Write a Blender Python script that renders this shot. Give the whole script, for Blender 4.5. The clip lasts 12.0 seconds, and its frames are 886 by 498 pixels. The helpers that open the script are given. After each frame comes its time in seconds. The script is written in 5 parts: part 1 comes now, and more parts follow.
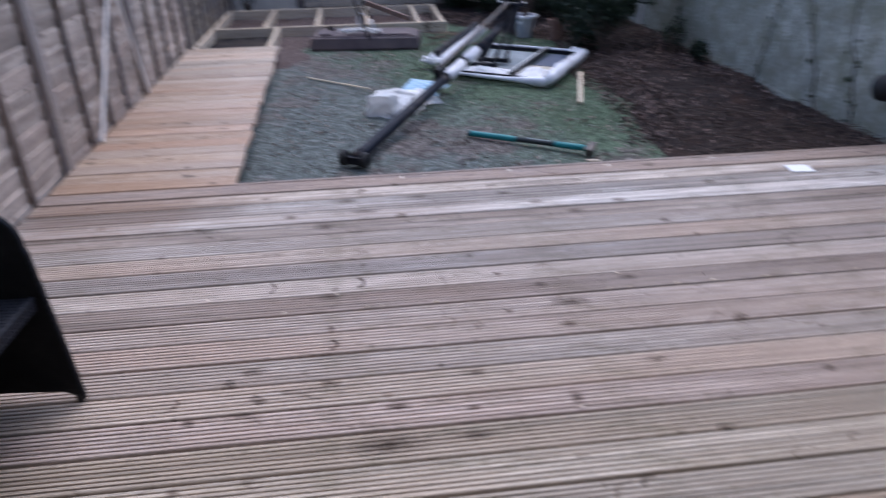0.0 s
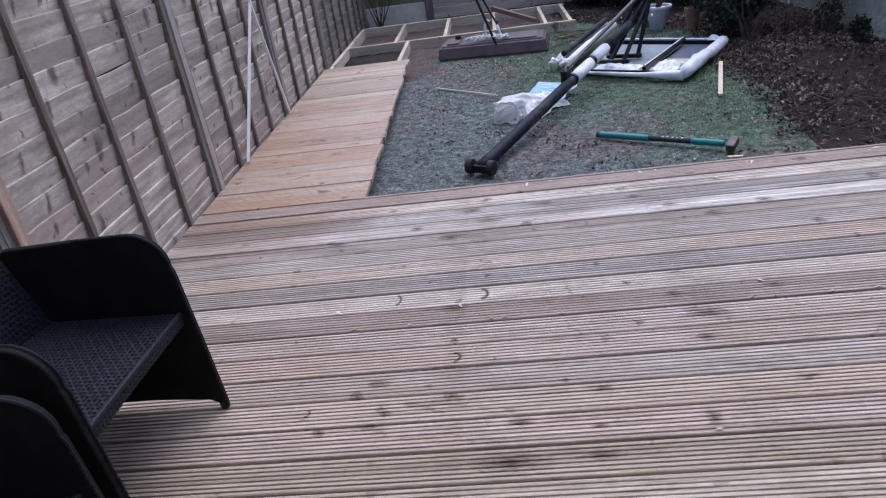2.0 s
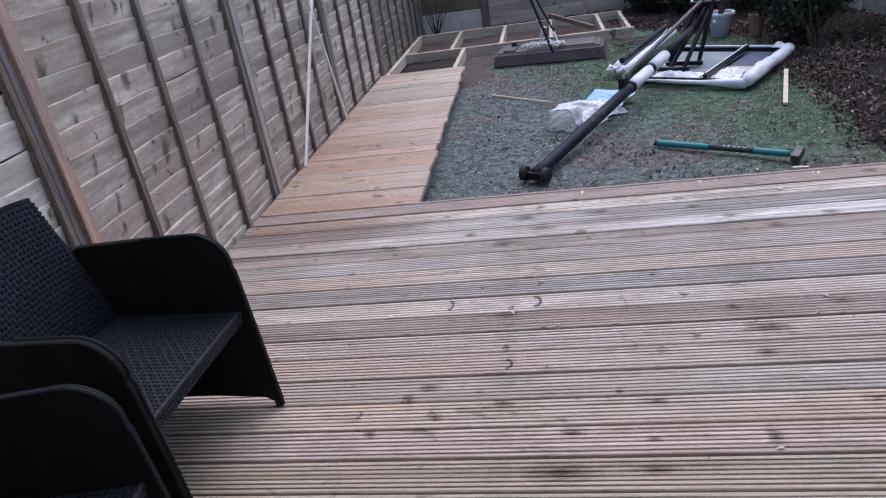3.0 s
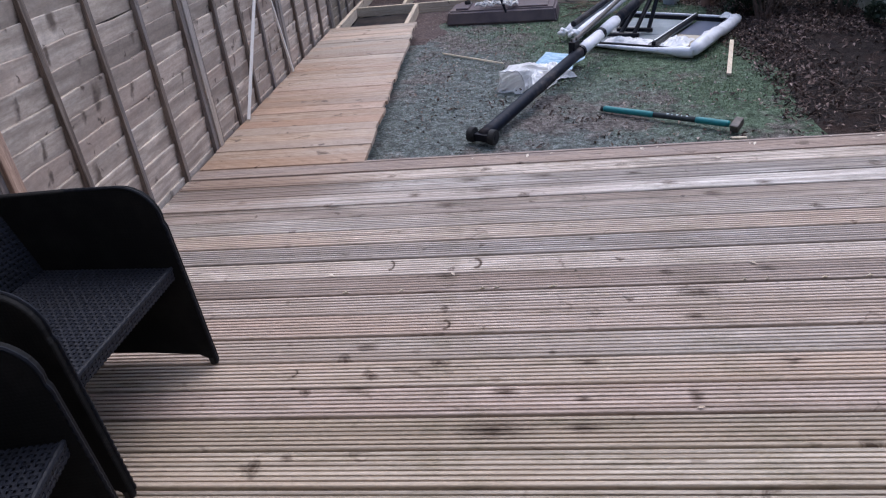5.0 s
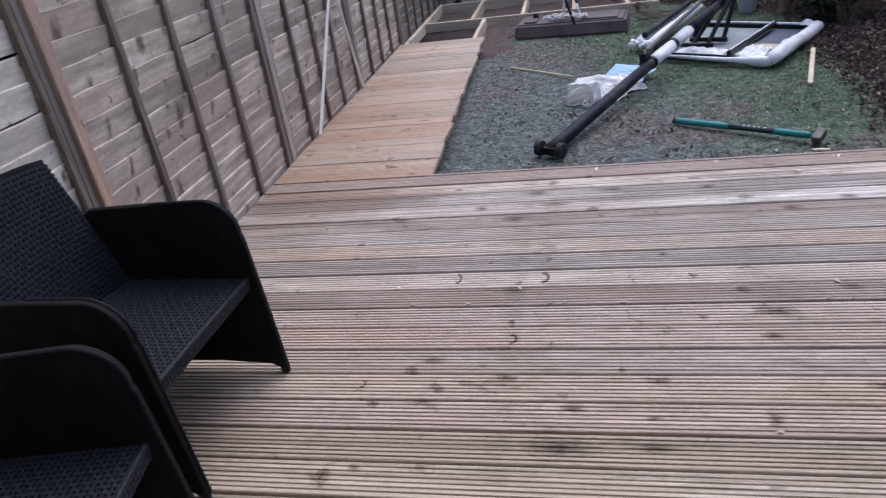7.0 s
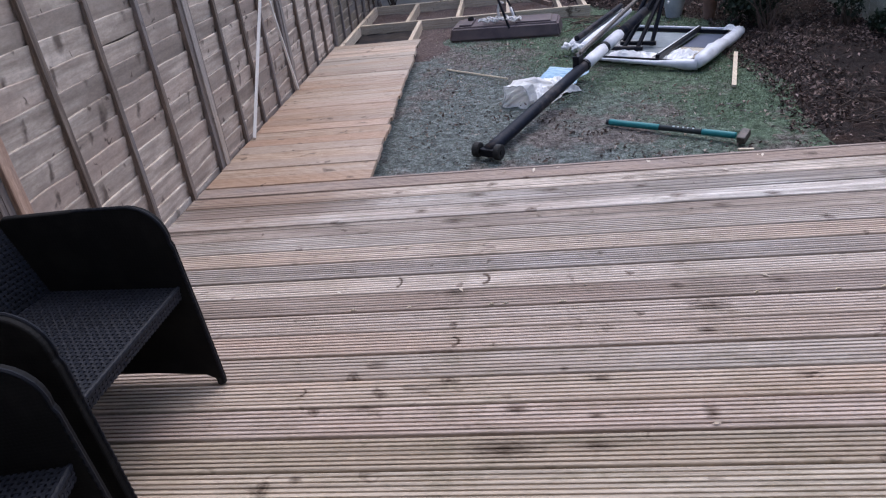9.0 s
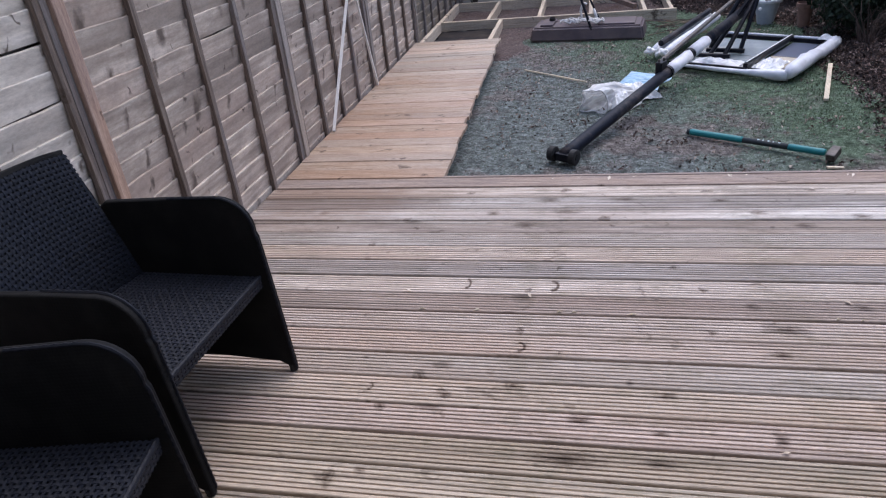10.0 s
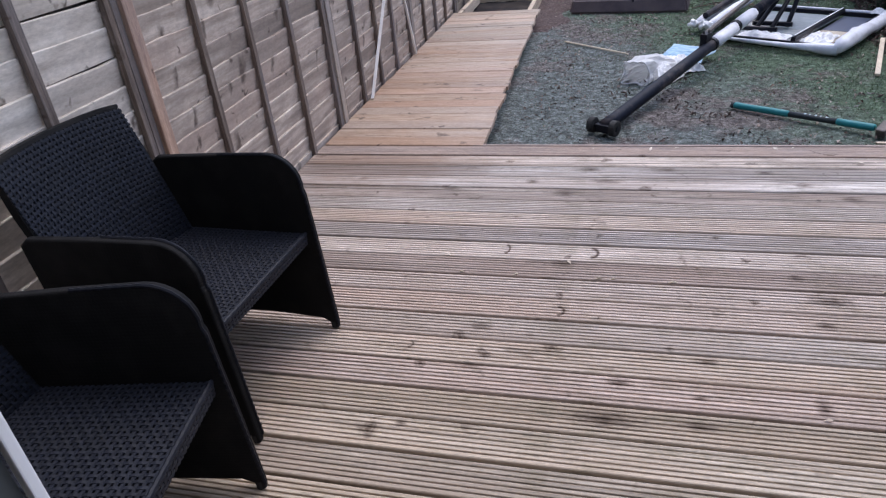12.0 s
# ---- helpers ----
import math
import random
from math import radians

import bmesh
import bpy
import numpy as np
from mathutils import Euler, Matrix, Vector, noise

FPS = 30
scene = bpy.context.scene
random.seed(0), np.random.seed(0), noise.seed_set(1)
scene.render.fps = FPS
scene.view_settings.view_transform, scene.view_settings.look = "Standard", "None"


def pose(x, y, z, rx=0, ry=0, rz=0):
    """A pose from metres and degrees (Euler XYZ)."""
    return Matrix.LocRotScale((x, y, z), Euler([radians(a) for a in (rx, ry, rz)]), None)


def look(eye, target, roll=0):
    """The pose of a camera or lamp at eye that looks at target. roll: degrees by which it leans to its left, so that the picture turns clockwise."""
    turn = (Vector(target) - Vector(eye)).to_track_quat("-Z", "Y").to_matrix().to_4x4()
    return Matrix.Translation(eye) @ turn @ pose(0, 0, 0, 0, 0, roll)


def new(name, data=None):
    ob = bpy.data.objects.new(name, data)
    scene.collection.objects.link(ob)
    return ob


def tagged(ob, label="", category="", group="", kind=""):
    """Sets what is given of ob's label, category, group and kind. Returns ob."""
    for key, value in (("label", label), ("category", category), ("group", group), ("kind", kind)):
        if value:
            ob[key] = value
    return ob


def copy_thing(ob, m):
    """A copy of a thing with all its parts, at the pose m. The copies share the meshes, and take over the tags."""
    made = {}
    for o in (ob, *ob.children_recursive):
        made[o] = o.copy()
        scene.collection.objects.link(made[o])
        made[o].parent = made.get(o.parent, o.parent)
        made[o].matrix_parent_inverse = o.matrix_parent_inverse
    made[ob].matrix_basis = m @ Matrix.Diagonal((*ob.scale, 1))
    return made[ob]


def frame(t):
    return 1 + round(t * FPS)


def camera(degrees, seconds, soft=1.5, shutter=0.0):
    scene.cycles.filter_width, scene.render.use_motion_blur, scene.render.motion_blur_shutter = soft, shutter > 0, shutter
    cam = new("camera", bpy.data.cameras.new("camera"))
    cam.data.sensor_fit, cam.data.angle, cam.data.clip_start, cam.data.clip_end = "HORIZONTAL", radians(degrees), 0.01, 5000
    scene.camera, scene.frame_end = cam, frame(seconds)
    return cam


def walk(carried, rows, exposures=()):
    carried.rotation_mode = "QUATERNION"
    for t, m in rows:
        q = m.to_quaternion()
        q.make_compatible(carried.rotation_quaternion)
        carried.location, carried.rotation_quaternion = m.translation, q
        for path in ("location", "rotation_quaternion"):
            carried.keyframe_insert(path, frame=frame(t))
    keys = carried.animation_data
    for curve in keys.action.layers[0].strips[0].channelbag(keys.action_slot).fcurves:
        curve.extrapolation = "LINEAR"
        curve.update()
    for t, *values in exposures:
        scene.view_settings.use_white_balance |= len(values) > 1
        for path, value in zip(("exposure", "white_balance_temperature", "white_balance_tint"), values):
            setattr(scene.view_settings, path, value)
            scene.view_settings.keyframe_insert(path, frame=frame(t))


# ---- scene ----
cam = camera(66.7, 12.0, soft=1.2, shutter=0.5)
PATH = [
    (0, (0.158, 0.047, 1.476), (0.353, 1.79, 0.515), -1.0),
    (0.2, (0.218, 0.06, 1.461), (0.227, 1.836, 0.54), -3.3),
    (0.3, (0.228, 0.062, 1.458), (0.211, 1.842, 0.544), -3.7),
    (0.5, (0.224, 0.072, 1.463), (0.139, 1.857, 0.565), -2.7),
    (0.7, (0.228, 0.082, 1.452), (0.044, 1.864, 0.558), -5.6),
    (1, (0.222, 0.083, 1.477), (-0.015, 1.858, 0.586), -6.6),
    (1.5, (0.208, 0.084, 1.472), (-0.023, 1.859, 0.581), -8.1),
    (2, (0.219, 0.089, 1.483), (0.011, 1.851, 0.559), -8.5),
    (2.5, (0.197, 0.082, 1.479), (-0.09, 1.847, 0.583), -8.8),
    (2.7, (0.198, 0.079, 1.486), (-0.151, 1.837, 0.6), -9.4),
    (4.3, (0.242, 0.105, 1.473), (-0.019, 1.855, 0.54), -6.1),
    (4.5, (0.238, 0.103, 1.47), (0.025, 1.837, 0.496), -5.6),
    (5, (0.24, 0.093, 1.478), (0.026, 1.808, 0.471), -5.9),
    (5.5, (0.241, 0.087, 1.479), (-0.048, 1.806, 0.497), -7.4),
    (6, (0.237, 0.089, 1.48), (-0.162, 1.802, 0.526), -8.3),
    (6.5, (0.221, 0.086, 1.49), (-0.215, 1.799, 0.553), -8.1),
    (7, (0.234, 0.088, 1.486), (-0.17, 1.799, 0.533), -8.4),
    (7.2, (0.248, 0.085, 1.492), (-0.115, 1.804, 0.537), -8.2),
    (8.8, (0.236, 0.108, 1.477), (-0.034, 1.843, 0.519), -7.3),
    (9, (0.229, 0.11, 1.472), (0.001, 1.846, 0.506), -6.8),
    (9.5, (0.178, 0.082, 1.495), (-0.204, 1.797, 0.541), -8.5),
    (10, (0.206, 0.093, 1.519), (-0.21, 1.798, 0.558), -6.2),
    (10.5, (0.254, 0.078, 1.533), (-0.147, 1.789, 0.579), -4.7),
    (11, (0.247, 0.042, 1.496), (-0.152, 1.749, 0.533), -3.4),
    (11.5, (0.178, 0.041, 1.484), (-0.269, 1.714, 0.482), -5.2),
    (12, (0.162, 0.038, 1.485), (-0.333, 1.691, 0.474), -6.2),
]

walk(cam, [(t, look(eye, aim, roll)) for t, eye, aim, roll in PATH],
     exposures=[(0.0, 0.85, 5700, 15), (1.0, 0.93, 5740, 14), (2.5, 0.93, 5800, 14), (5.5, 0.88, 6030, 14), (9.0, 0.91, 6060, 14), (12.0, 0.95, 6080, 14)])

# ---------------------------------------------------------------- light
world = bpy.data.worlds.new("overcast_sky")
scene.world = world
world.use_nodes = True
wn = world.node_tree.nodes
sky = wn.new("ShaderNodeTexSky")
sky.sky_type = "NISHITA"
sky.sun_disc = False
sky.sun_elevation = radians(64.3)
sky.sun_rotation = radians(23.1)
sky.air_density = 1.0
sky.dust_density = 2.5
sky.ozone_density = 1.0
world.node_tree.links.new(sky.outputs[0], wn["Background"].inputs[0])
wn["Background"].inputs[1].default_value = 0.15
sun = new("sun", bpy.data.lights.new("sun", "SUN"))
sun.data.energy = 0.75
sun.data.angle = radians(70)
sun.data.color = (1.0, 0.97, 0.93)
sun.matrix_world = look((1.4, 3.28, 7.4), (0.0, 0.0, 0.0))

# ---------------------------------------------------------------- material tools


class Nodes:
    """Short hand for one node material."""

    def __init__(self, name, rough=0.7, metal=0.0, spec=0.5):
        self.mat = bpy.data.materials.new(name)
        self.mat.use_nodes = True
        self.tree = self.mat.node_tree
        self.bsdf = self.tree.nodes["Principled BSDF"]
        self.bsdf.inputs["Roughness"].default_value = rough
        self.bsdf.inputs["Metallic"].default_value = metal
        self.bsdf.inputs["Specular IOR Level"].default_value = spec

    def put(self, socket, value):
        if hasattr(value, "is_linked"):
            self.tree.links.new(value, socket)
        else:
            socket.default_value = value

    def node(self, kind, **ins):
        n = self.tree.nodes.new(kind)
        for key, value in ins.items():
            self.put(n.inputs[key], value)
        return n

    def place(self, scale=(1, 1, 1), shuffle=True):
        """Object coordinates, shifted for each object at random, scaled."""
        co = self.node("ShaderNodeTexCoord").outputs["Object"]
        if shuffle:
            info = self.node("ShaderNodeObjectInfo").outputs["Random"]
            off = self.node("ShaderNodeVectorMath")
            off.operation = "MULTIPLY_ADD"
            comb = self.node("ShaderNodeCombineXYZ", X=info, Y=info, Z=info)
            self.put(off.inputs[0], comb.outputs[0])
            off.inputs[1].default_value = (37.0, 53.0, 71.0)
            self.put(off.inputs[2], co)
            co = off.outputs[0]
        mul = self.node("ShaderNodeVectorMath")
        mul.operation = "MULTIPLY"
        self.put(mul.inputs[0], co)
        mul.inputs[1].default_value = scale
        return mul.outputs[0]

    def noise(self, vec, scale, detail=4.0, rough=0.55):
        n = self.node("ShaderNodeTexNoise", Vector=vec, Scale=scale, Detail=detail, Roughness=rough)
        return n.outputs["Fac"]

    def ramp(self, fac, *stops):
        n = self.node("ShaderNodeValToRGB", Fac=fac)
        el = n.color_ramp.elements
        while len(el) < len(stops):
            el.new(0.5)
        for e, (pos, col) in zip(el, stops):
            e.position = pos
            e.color = (*col, 1) if isinstance(col, tuple) else (col, col, col, 1)
        return n.outputs["Color"]

    def mix(self, fac, a, b, mode="MIX"):
        n = self.tree.nodes.new("ShaderNodeMix")
        n.data_type, n.blend_type = "RGBA", mode
        self.put(n.inputs["Factor"], fac)
        for socket, value in ((n.inputs[6], a), (n.inputs[7], b)):
            self.put(socket, (*value, 1) if isinstance(value, tuple) else value)
        return n.outputs[2]

    def math(self, op, a, b=0.0):
        n = self.tree.nodes.new("ShaderNodeMath")
        n.operation = op
        self.put(n.inputs[0], a)
        self.put(n.inputs[1], b)
        return n.outputs[0]

    def random(self):
        return self.node("ShaderNodeObjectInfo").outputs["Random"]

    def island(self):
        return self.node("ShaderNodeNewGeometry").outputs["Random Per Island"]

    def finish(self, color, height=None, strength=0.3, depth=0.002, rough=None):
        self.put(self.bsdf.inputs["Base Color"], (*color, 1) if isinstance(color, tuple) else color)
        if rough is not None:
            self.put(self.bsdf.inputs["Roughness"], rough)
        if height is not None:
            b = self.node("ShaderNodeBump", Height=height, Strength=strength, Distance=depth)
            self.put(self.bsdf.inputs["Normal"], b.outputs[0])
        return self.mat


def near_spot(m, x, y, rx, ry):
    """Distance from a place on the deck, in its own radii, with an uneven edge."""
    spot = m.node("ShaderNodeVectorMath", Vector=m.node("ShaderNodeNewGeometry").outputs["Position"])
    spot.operation = "SUBTRACT"
    spot.inputs[1].default_value = (x, y, 0)
    size = m.node("ShaderNodeVectorMath", Vector=spot.outputs[0])
    size.operation = "MULTIPLY"
    size.inputs[1].default_value = (1 / rx, 1 / ry, 0)
    far = m.node("ShaderNodeVectorMath", Vector=size.outputs[0])
    far.operation = "LENGTH"
    return far.outputs["Value"]


def weather_marks(m, smears, arcs):
    """Dark smears round knots and thin curved bark lines at given places of the deck: (x, y, half length, half width)."""
    rough = m.noise(m.place((9, 30, 9), False), 3.0, 5.0, 0.65)
    least = 9.0
    for x, y, rx, ry in smears:
        least = m.math("MINIMUM", near_spot(m, x, y, rx * 1.8, ry * 1.5), least)
    dark = m.ramp(m.math("MULTIPLY", m.math("ADD", least, m.math("MULTIPLY", rough, 1.6)), 0.5), (0.4, 0.9), (0.58, 0.55), (0.84, 0.0))
    least = 9.0
    side = m.node("ShaderNodeSeparateXYZ", Vector=m.node("ShaderNodeNewGeometry").outputs["Position"]).outputs["X"]
    for x, y, rx, ry in arcs:
        ring = m.math("ABSOLUTE", m.math("SUBTRACT", near_spot(m, x, y, rx * 1.5, ry), 1.0))
        back = m.math("MULTIPLY", m.math("MAXIMUM", m.math("SUBTRACT", x, side), 0.0), 40.0)
        least = m.math("MINIMUM", m.math("ADD", ring, back), least)
    line = m.ramp(m.math("ADD", least, m.math("MULTIPLY", rough, 0.3)), (0.24, 0.95), (0.55, 0.0))
    return m.math("MAXIMUM", dark, line)


def wood(name, dark, mid, light, axis="x", knot=(0.07, 0.045, 0.03), knots=0.5, stain=(0.2, 0.19, 0.2), stained=0.5,
         vary=0.35, rough=0.72, tint=None, green=None, close=26, cracks=0.72, speckle=0.8, knot_size=1.0, dent=0.5, hues=(), smears=(), arcs=(), damp=None, own=False, streak=0.0, knot_shape=(4.2, 5.0), solid=False):
    """Sawn softwood with its grain along one axis, knots, weathered patches and a shade for each board."""
    m = Nodes(name, rough, spec=0.35)
    along = {"x": (1.2, close, close), "y": (close, 1.2, close), "z": (close, close, 1.2)}[axis]
    grain = m.noise(m.place(along), 3.0, 6.0, 0.62)
    base = m.ramp(grain, (0.3, dark), (0.5, mid), (0.72, light))
    blot = m.noise(m.place(tuple(0.12 * s + 0.5 for s in along)), 1.4, 4.0, 0.6)
    col = m.mix(m.math("MULTIPLY", m.ramp(blot, (0.45, 0.0), (0.58, 1.0)), stained), base, stain)
    if tint:
        warm = m.noise(m.place(tuple(0.05 * s + 0.35 for s in along)), 1.1, 2.0)
        col = m.mix(m.math("MULTIPLY", m.ramp(warm, (0.5, 0.0), (0.65, 1.0)), 0.55), col, tint)
    if green:
        alga = m.noise(m.place((2.2, 5.0, 1.3), False), 1.5, 8.0, 0.78)
        col = m.mix(m.math("MULTIPLY", m.ramp(alga, (0.51, 0.0), (0.66, 1.0)), 0.75), col, green)
    lie = m.node("ShaderNodeSeparateXYZ", Vector=m.place((1, 1, 1)))
    run, across = {"x": ("X", "Y"), "y": ("Y", "Z"), "z": ("Z", "Y")}[axis]
    swirl = m.node("ShaderNodeSeparateColor", Color=m.node("ShaderNodeTexNoise", Vector=m.place((5, 5, 5)), Scale=3.6, Detail=3.0).outputs["Color"])
    flat = m.node("ShaderNodeCombineXYZ", X=m.math("ADD", m.math("MULTIPLY", lie.outputs[run], knot_shape[0]), m.math("MULTIPLY", swirl.outputs[0], 0.42)),
                  Y=m.math("ADD", m.math("MULTIPLY", lie.outputs[across], knot_shape[1]), m.math("MULTIPLY", swirl.outputs[1], 0.42)))
    vor = m.tree.nodes.new("ShaderNodeTexVoronoi")
    vor.voronoi_dimensions = "2D"
    m.put(vor.inputs["Vector"], flat.outputs[0])
    vor.inputs["Scale"].default_value = 1.0
    pick = m.node("ShaderNodeSeparateColor", Color=vor.outputs["Color"])
    reach = m.math("DIVIDE", vor.outputs["Distance"], m.math("ADD", m.math("MULTIPLY", pick.outputs[1], 1.5 * knot_size), 0.25))
    core = m.ramp(reach, (0.03, 1.0), (0.06, 0.7), (0.12, 0.0)) if solid else m.ramp(reach, (0.018, 1.0), (0.04, 0.45), (0.06, 0.75), (0.1, 0.0))
    gate = m.math("LESS_THAN", pick.outputs[0], knots)
    col = m.mix(m.math("MULTIPLY", m.math("MULTIPLY", core, gate), 0.85), col, knot)
    # short curved cracks and a fine speckle
    vein = m.noise(m.place((2.0, 2.6, 2.6)), 3.0, 2.5, 0.5)
    line = m.ramp(m.math("ABSOLUTE", m.math("SUBTRACT", vein, 0.5)), (0.009, 1.0), (0.027, 0.0))
    where = m.ramp(m.noise(m.place((1.5, 1.7, 1.7)), 4.0, 2.0, 0.5), (0.625, 0.0), (0.66, 1.0))
    col = m.mix(m.math("MULTIPLY", m.math("MULTIPLY", line, where), cracks), col, knot)
    speck = m.ramp(m.noise(m.place(tuple(0.25 * s + 0.8 for s in along)), 34.0, 4.0, 0.7), (0.36, 0.74), (0.64, 1.2))
    col = m.mix(speckle, col, speck, "MULTIPLY")
    if smears or arcs:
        col = m.mix(weather_marks(m, smears, arcs), col, knot)
    if damp:
        # a damp brown patch with a ragged edge
        x, y, rx, ry, tone = damp
        ragged = m.math("ADD", near_spot(m, x, y, rx, ry), m.math("MULTIPLY", m.noise(m.place((2, 6, 2), False), 3.0, 5.0, 0.6), 0.8))
        col = m.mix(m.ramp(m.math("MULTIPLY", ragged, 0.5), (0.38, 0.75), (0.68, 0.0)), col, tone)
    if streak:
        # long dark weathering lines along the grain
        thin = tuple(0.45 if v < 2 else 2.6 * v for v in along)
        lines = m.ramp(m.noise(m.place(thin), 1.0, 3.0, 0.5), (0.36, 0.42), (0.5, 1.0), (0.66, 1.16))
        col = m.mix(streak, col, lines, "MULTIPLY")
    if own:
        col = m.mix(1.0, col, m.node("ShaderNodeObjectInfo").outputs["Color"], "MULTIPLY")
    if hues:
        hue = m.ramp(m.math("FRACT", m.math("MULTIPLY", m.random(), 7.31)), *[(k / (len(hues) - 1), h) for k, h in enumerate(hues)])
        col = m.mix(1.0, col, hue, "MULTIPLY")
    shade = m.math("MULTIPLY_ADD", m.random(), vary)
    shade.node.inputs[2].default_value = 1.0 - vary * 0.55
    comb = m.node("ShaderNodeCombineColor", Red=shade, Green=shade, Blue=shade)
    col = m.mix(1.0, col, comb.outputs[0], "MULTIPLY")
    relief = m.math("SUBTRACT", grain, m.math("MULTIPLY", m.math("MULTIPLY", core, gate), dent))
    return m.finish(col, relief, 0.35, 0.002)


def plain(name, color, rough=0.5, metal=0.0, vary=0.25, scale=12.0, bump=0.15, dirt=None, spec=0.5):
    """A painted, moulded or metal surface with slight unevenness and dirt."""
    m = Nodes(name, rough, metal, spec)
    n = m.noise(m.place((1, 1, 1)), scale, 5.0, 0.6)
    lo = tuple(c * (1 - vary) for c in color)
    col = m.ramp(n, (0.35, lo), (0.65, color))
    if dirt:
        d = m.noise(m.place((1, 1, 1)), scale * 0.25, 6.0, 0.65)
        col = m.mix(m.ramp(d, (0.5, 0.0), (0.68, 0.8)), col, dirt)
    return m.finish(col, n, bump, 0.003)


# ---------------------------------------------------------------- mesh tools


def link(name, bm, material, smooth=False):
    me = bpy.data.meshes.new(name)
    bm.to_mesh(me)
    bm.free()
    if material:
        me.materials.append(material)
    if smooth:
        me.polygons.foreach_set("use_smooth", [True] * len(me.polygons))
    return new(name, me)


def part(name, bm, material, parent, label="", smooth=False):
    ob = link(name, bm, material, smooth)
    ob.parent = parent
    return tagged(ob, label) if label else ob


def share(name, mesh, parent, m):
    """One more object on a mesh that alike pieces share."""
    ob = new(name, mesh)
    ob.parent = parent
    ob.matrix_basis = m
    return ob


def base(name, m=None, **tags):
    ob = new(name)
    ob.empty_display_size = 0.1
    if m is not None:
        ob.matrix_basis = m
    return tagged(ob, **tags)


def box(x0, x1, y0, y1, z0, z1, bevel=0.0, bm=None, m=None):
    own = bmesh.new()
    bmesh.ops.create_cube(own, size=1.0, matrix=Matrix.Translation(((x0 + x1) / 2, (y0 + y1) / 2, (z0 + z1) / 2))
                          @ Matrix.Diagonal((x1 - x0, y1 - y0, z1 - z0, 1)))
    if bevel:
        bmesh.ops.bevel(own, geom=own.edges[:], offset=bevel, segments=2, affect="EDGES", profile=0.6)
    if m is not None:
        own.transform(m)
    if bm is None:
        return own
    tmp = bpy.data.meshes.new("tmp")
    own.to_mesh(tmp)
    own.free()
    bm.from_mesh(tmp)
    bpy.data.meshes.remove(tmp)
    return bm


def tube(points, radii, segs=12, wobble=0.0, bm=None, caps=True, seed=0.0):
    """A tube through points; radii one number or one each."""
    bm = bm or bmesh.new()
    pts = [Vector(p) for p in points]
    radii = radii if isinstance(radii, (list, tuple)) else [radii] * len(pts)
    rings, up = [], None
    for n, p in enumerate(pts):
        d = (pts[min(n + 1, len(pts) - 1)] - pts[max(n - 1, 0)]).normalized()
        if up is None:
            up = d.orthogonal().normalized()
        up = (up - d * up.dot(d)).normalized()
        side = d.cross(up)
        ring = []
        for k in range(segs):
            a = 2 * math.pi * k / segs
            w = up * math.cos(a) + side * math.sin(a)
            r = radii[n] * (1 + wobble * (noise.noise(p * 9 + w * 1.7 + Vector((seed, 0, 0))) + 0.5 * noise.noise(p * 31 + w * 3.1)))
            ring.append(bm.verts.new(p + w * r))
        rings.append(ring)
    for a, b in zip(rings, rings[1:]):
        for k in range(segs):
            bm.faces.new((a[k], a[(k + 1) % segs], b[(k + 1) % segs], b[k]))
    if caps:
        bm.faces.new(rings[0][::-1])
        bm.faces.new(rings[-1])
    return bm


def between(a, b, n=2):
    a, b = Vector(a), Vector(b)
    return [a.lerp(b, k / (n - 1)) for k in range(n)]


def lathe(profile, segs=28, centre=(0, 0, 0), wobble=0.0):
    """A turned shape from (radius, height) pairs."""
    bm = bmesh.new()
    c = Vector(centre)
    rings = []
    for r, z in profile:
        rings.append([bm.verts.new(c + Vector((r * math.cos(2 * math.pi * k / segs), r * math.sin(2 * math.pi * k / segs), z)))
                      for k in range(segs)])
    for a, b in zip(rings, rings[1:]):
        for k in range(segs):
            bm.faces.new((a[k], a[(k + 1) % segs], b[(k + 1) % segs], b[k]))
    bm.faces.new(rings[0][::-1])
    return bm


def leaf_mesh(name, spots, material, length, width, curl=0.3, upright=0.0, rng=random):
    """Many small leaves of four faces each, in one mesh. spots: places; upright: 0 lying, 1 any way."""
    verts, faces = [], []
    for p in spots:
        s = rng.uniform(0.6, 1.3)
        L, W = length * s, width * s
        turn = Euler((rng.gauss(0, 0.25 + 1.2 * upright), rng.gauss(0, 0.25 + 1.2 * upright), rng.uniform(0, 6.283))).to_matrix()
        c = rng.uniform(0.2, 1.0) * curl * L
        shape = [(-L / 2, 0, 0), (-L * 0.1, -W / 2, c), (-L * 0.05, 0, c * 0.45), (-L * 0.1, W / 2, c), (L / 2, 0, c * 0.3)]
        i = len(verts)
        verts += [Vector(p) + turn @ Vector(q) for q in shape]
        faces += [(i, i + 1, i + 2), (i, i + 2, i + 3), (i + 1, i + 4, i + 2), (i + 2, i + 4, i + 3)]
    me = bpy.data.meshes.new(name)
    me.from_pydata(verts, [], faces)
    me.materials.append(material)
    return me


# ---------------------------------------------------------------- plan
GROUND = -0.154
FENCE_X = -1.62
WALL_X = 3.57
BACK_Y = 10.55
DECK_Y = 3.645
PITCH = 0.1359

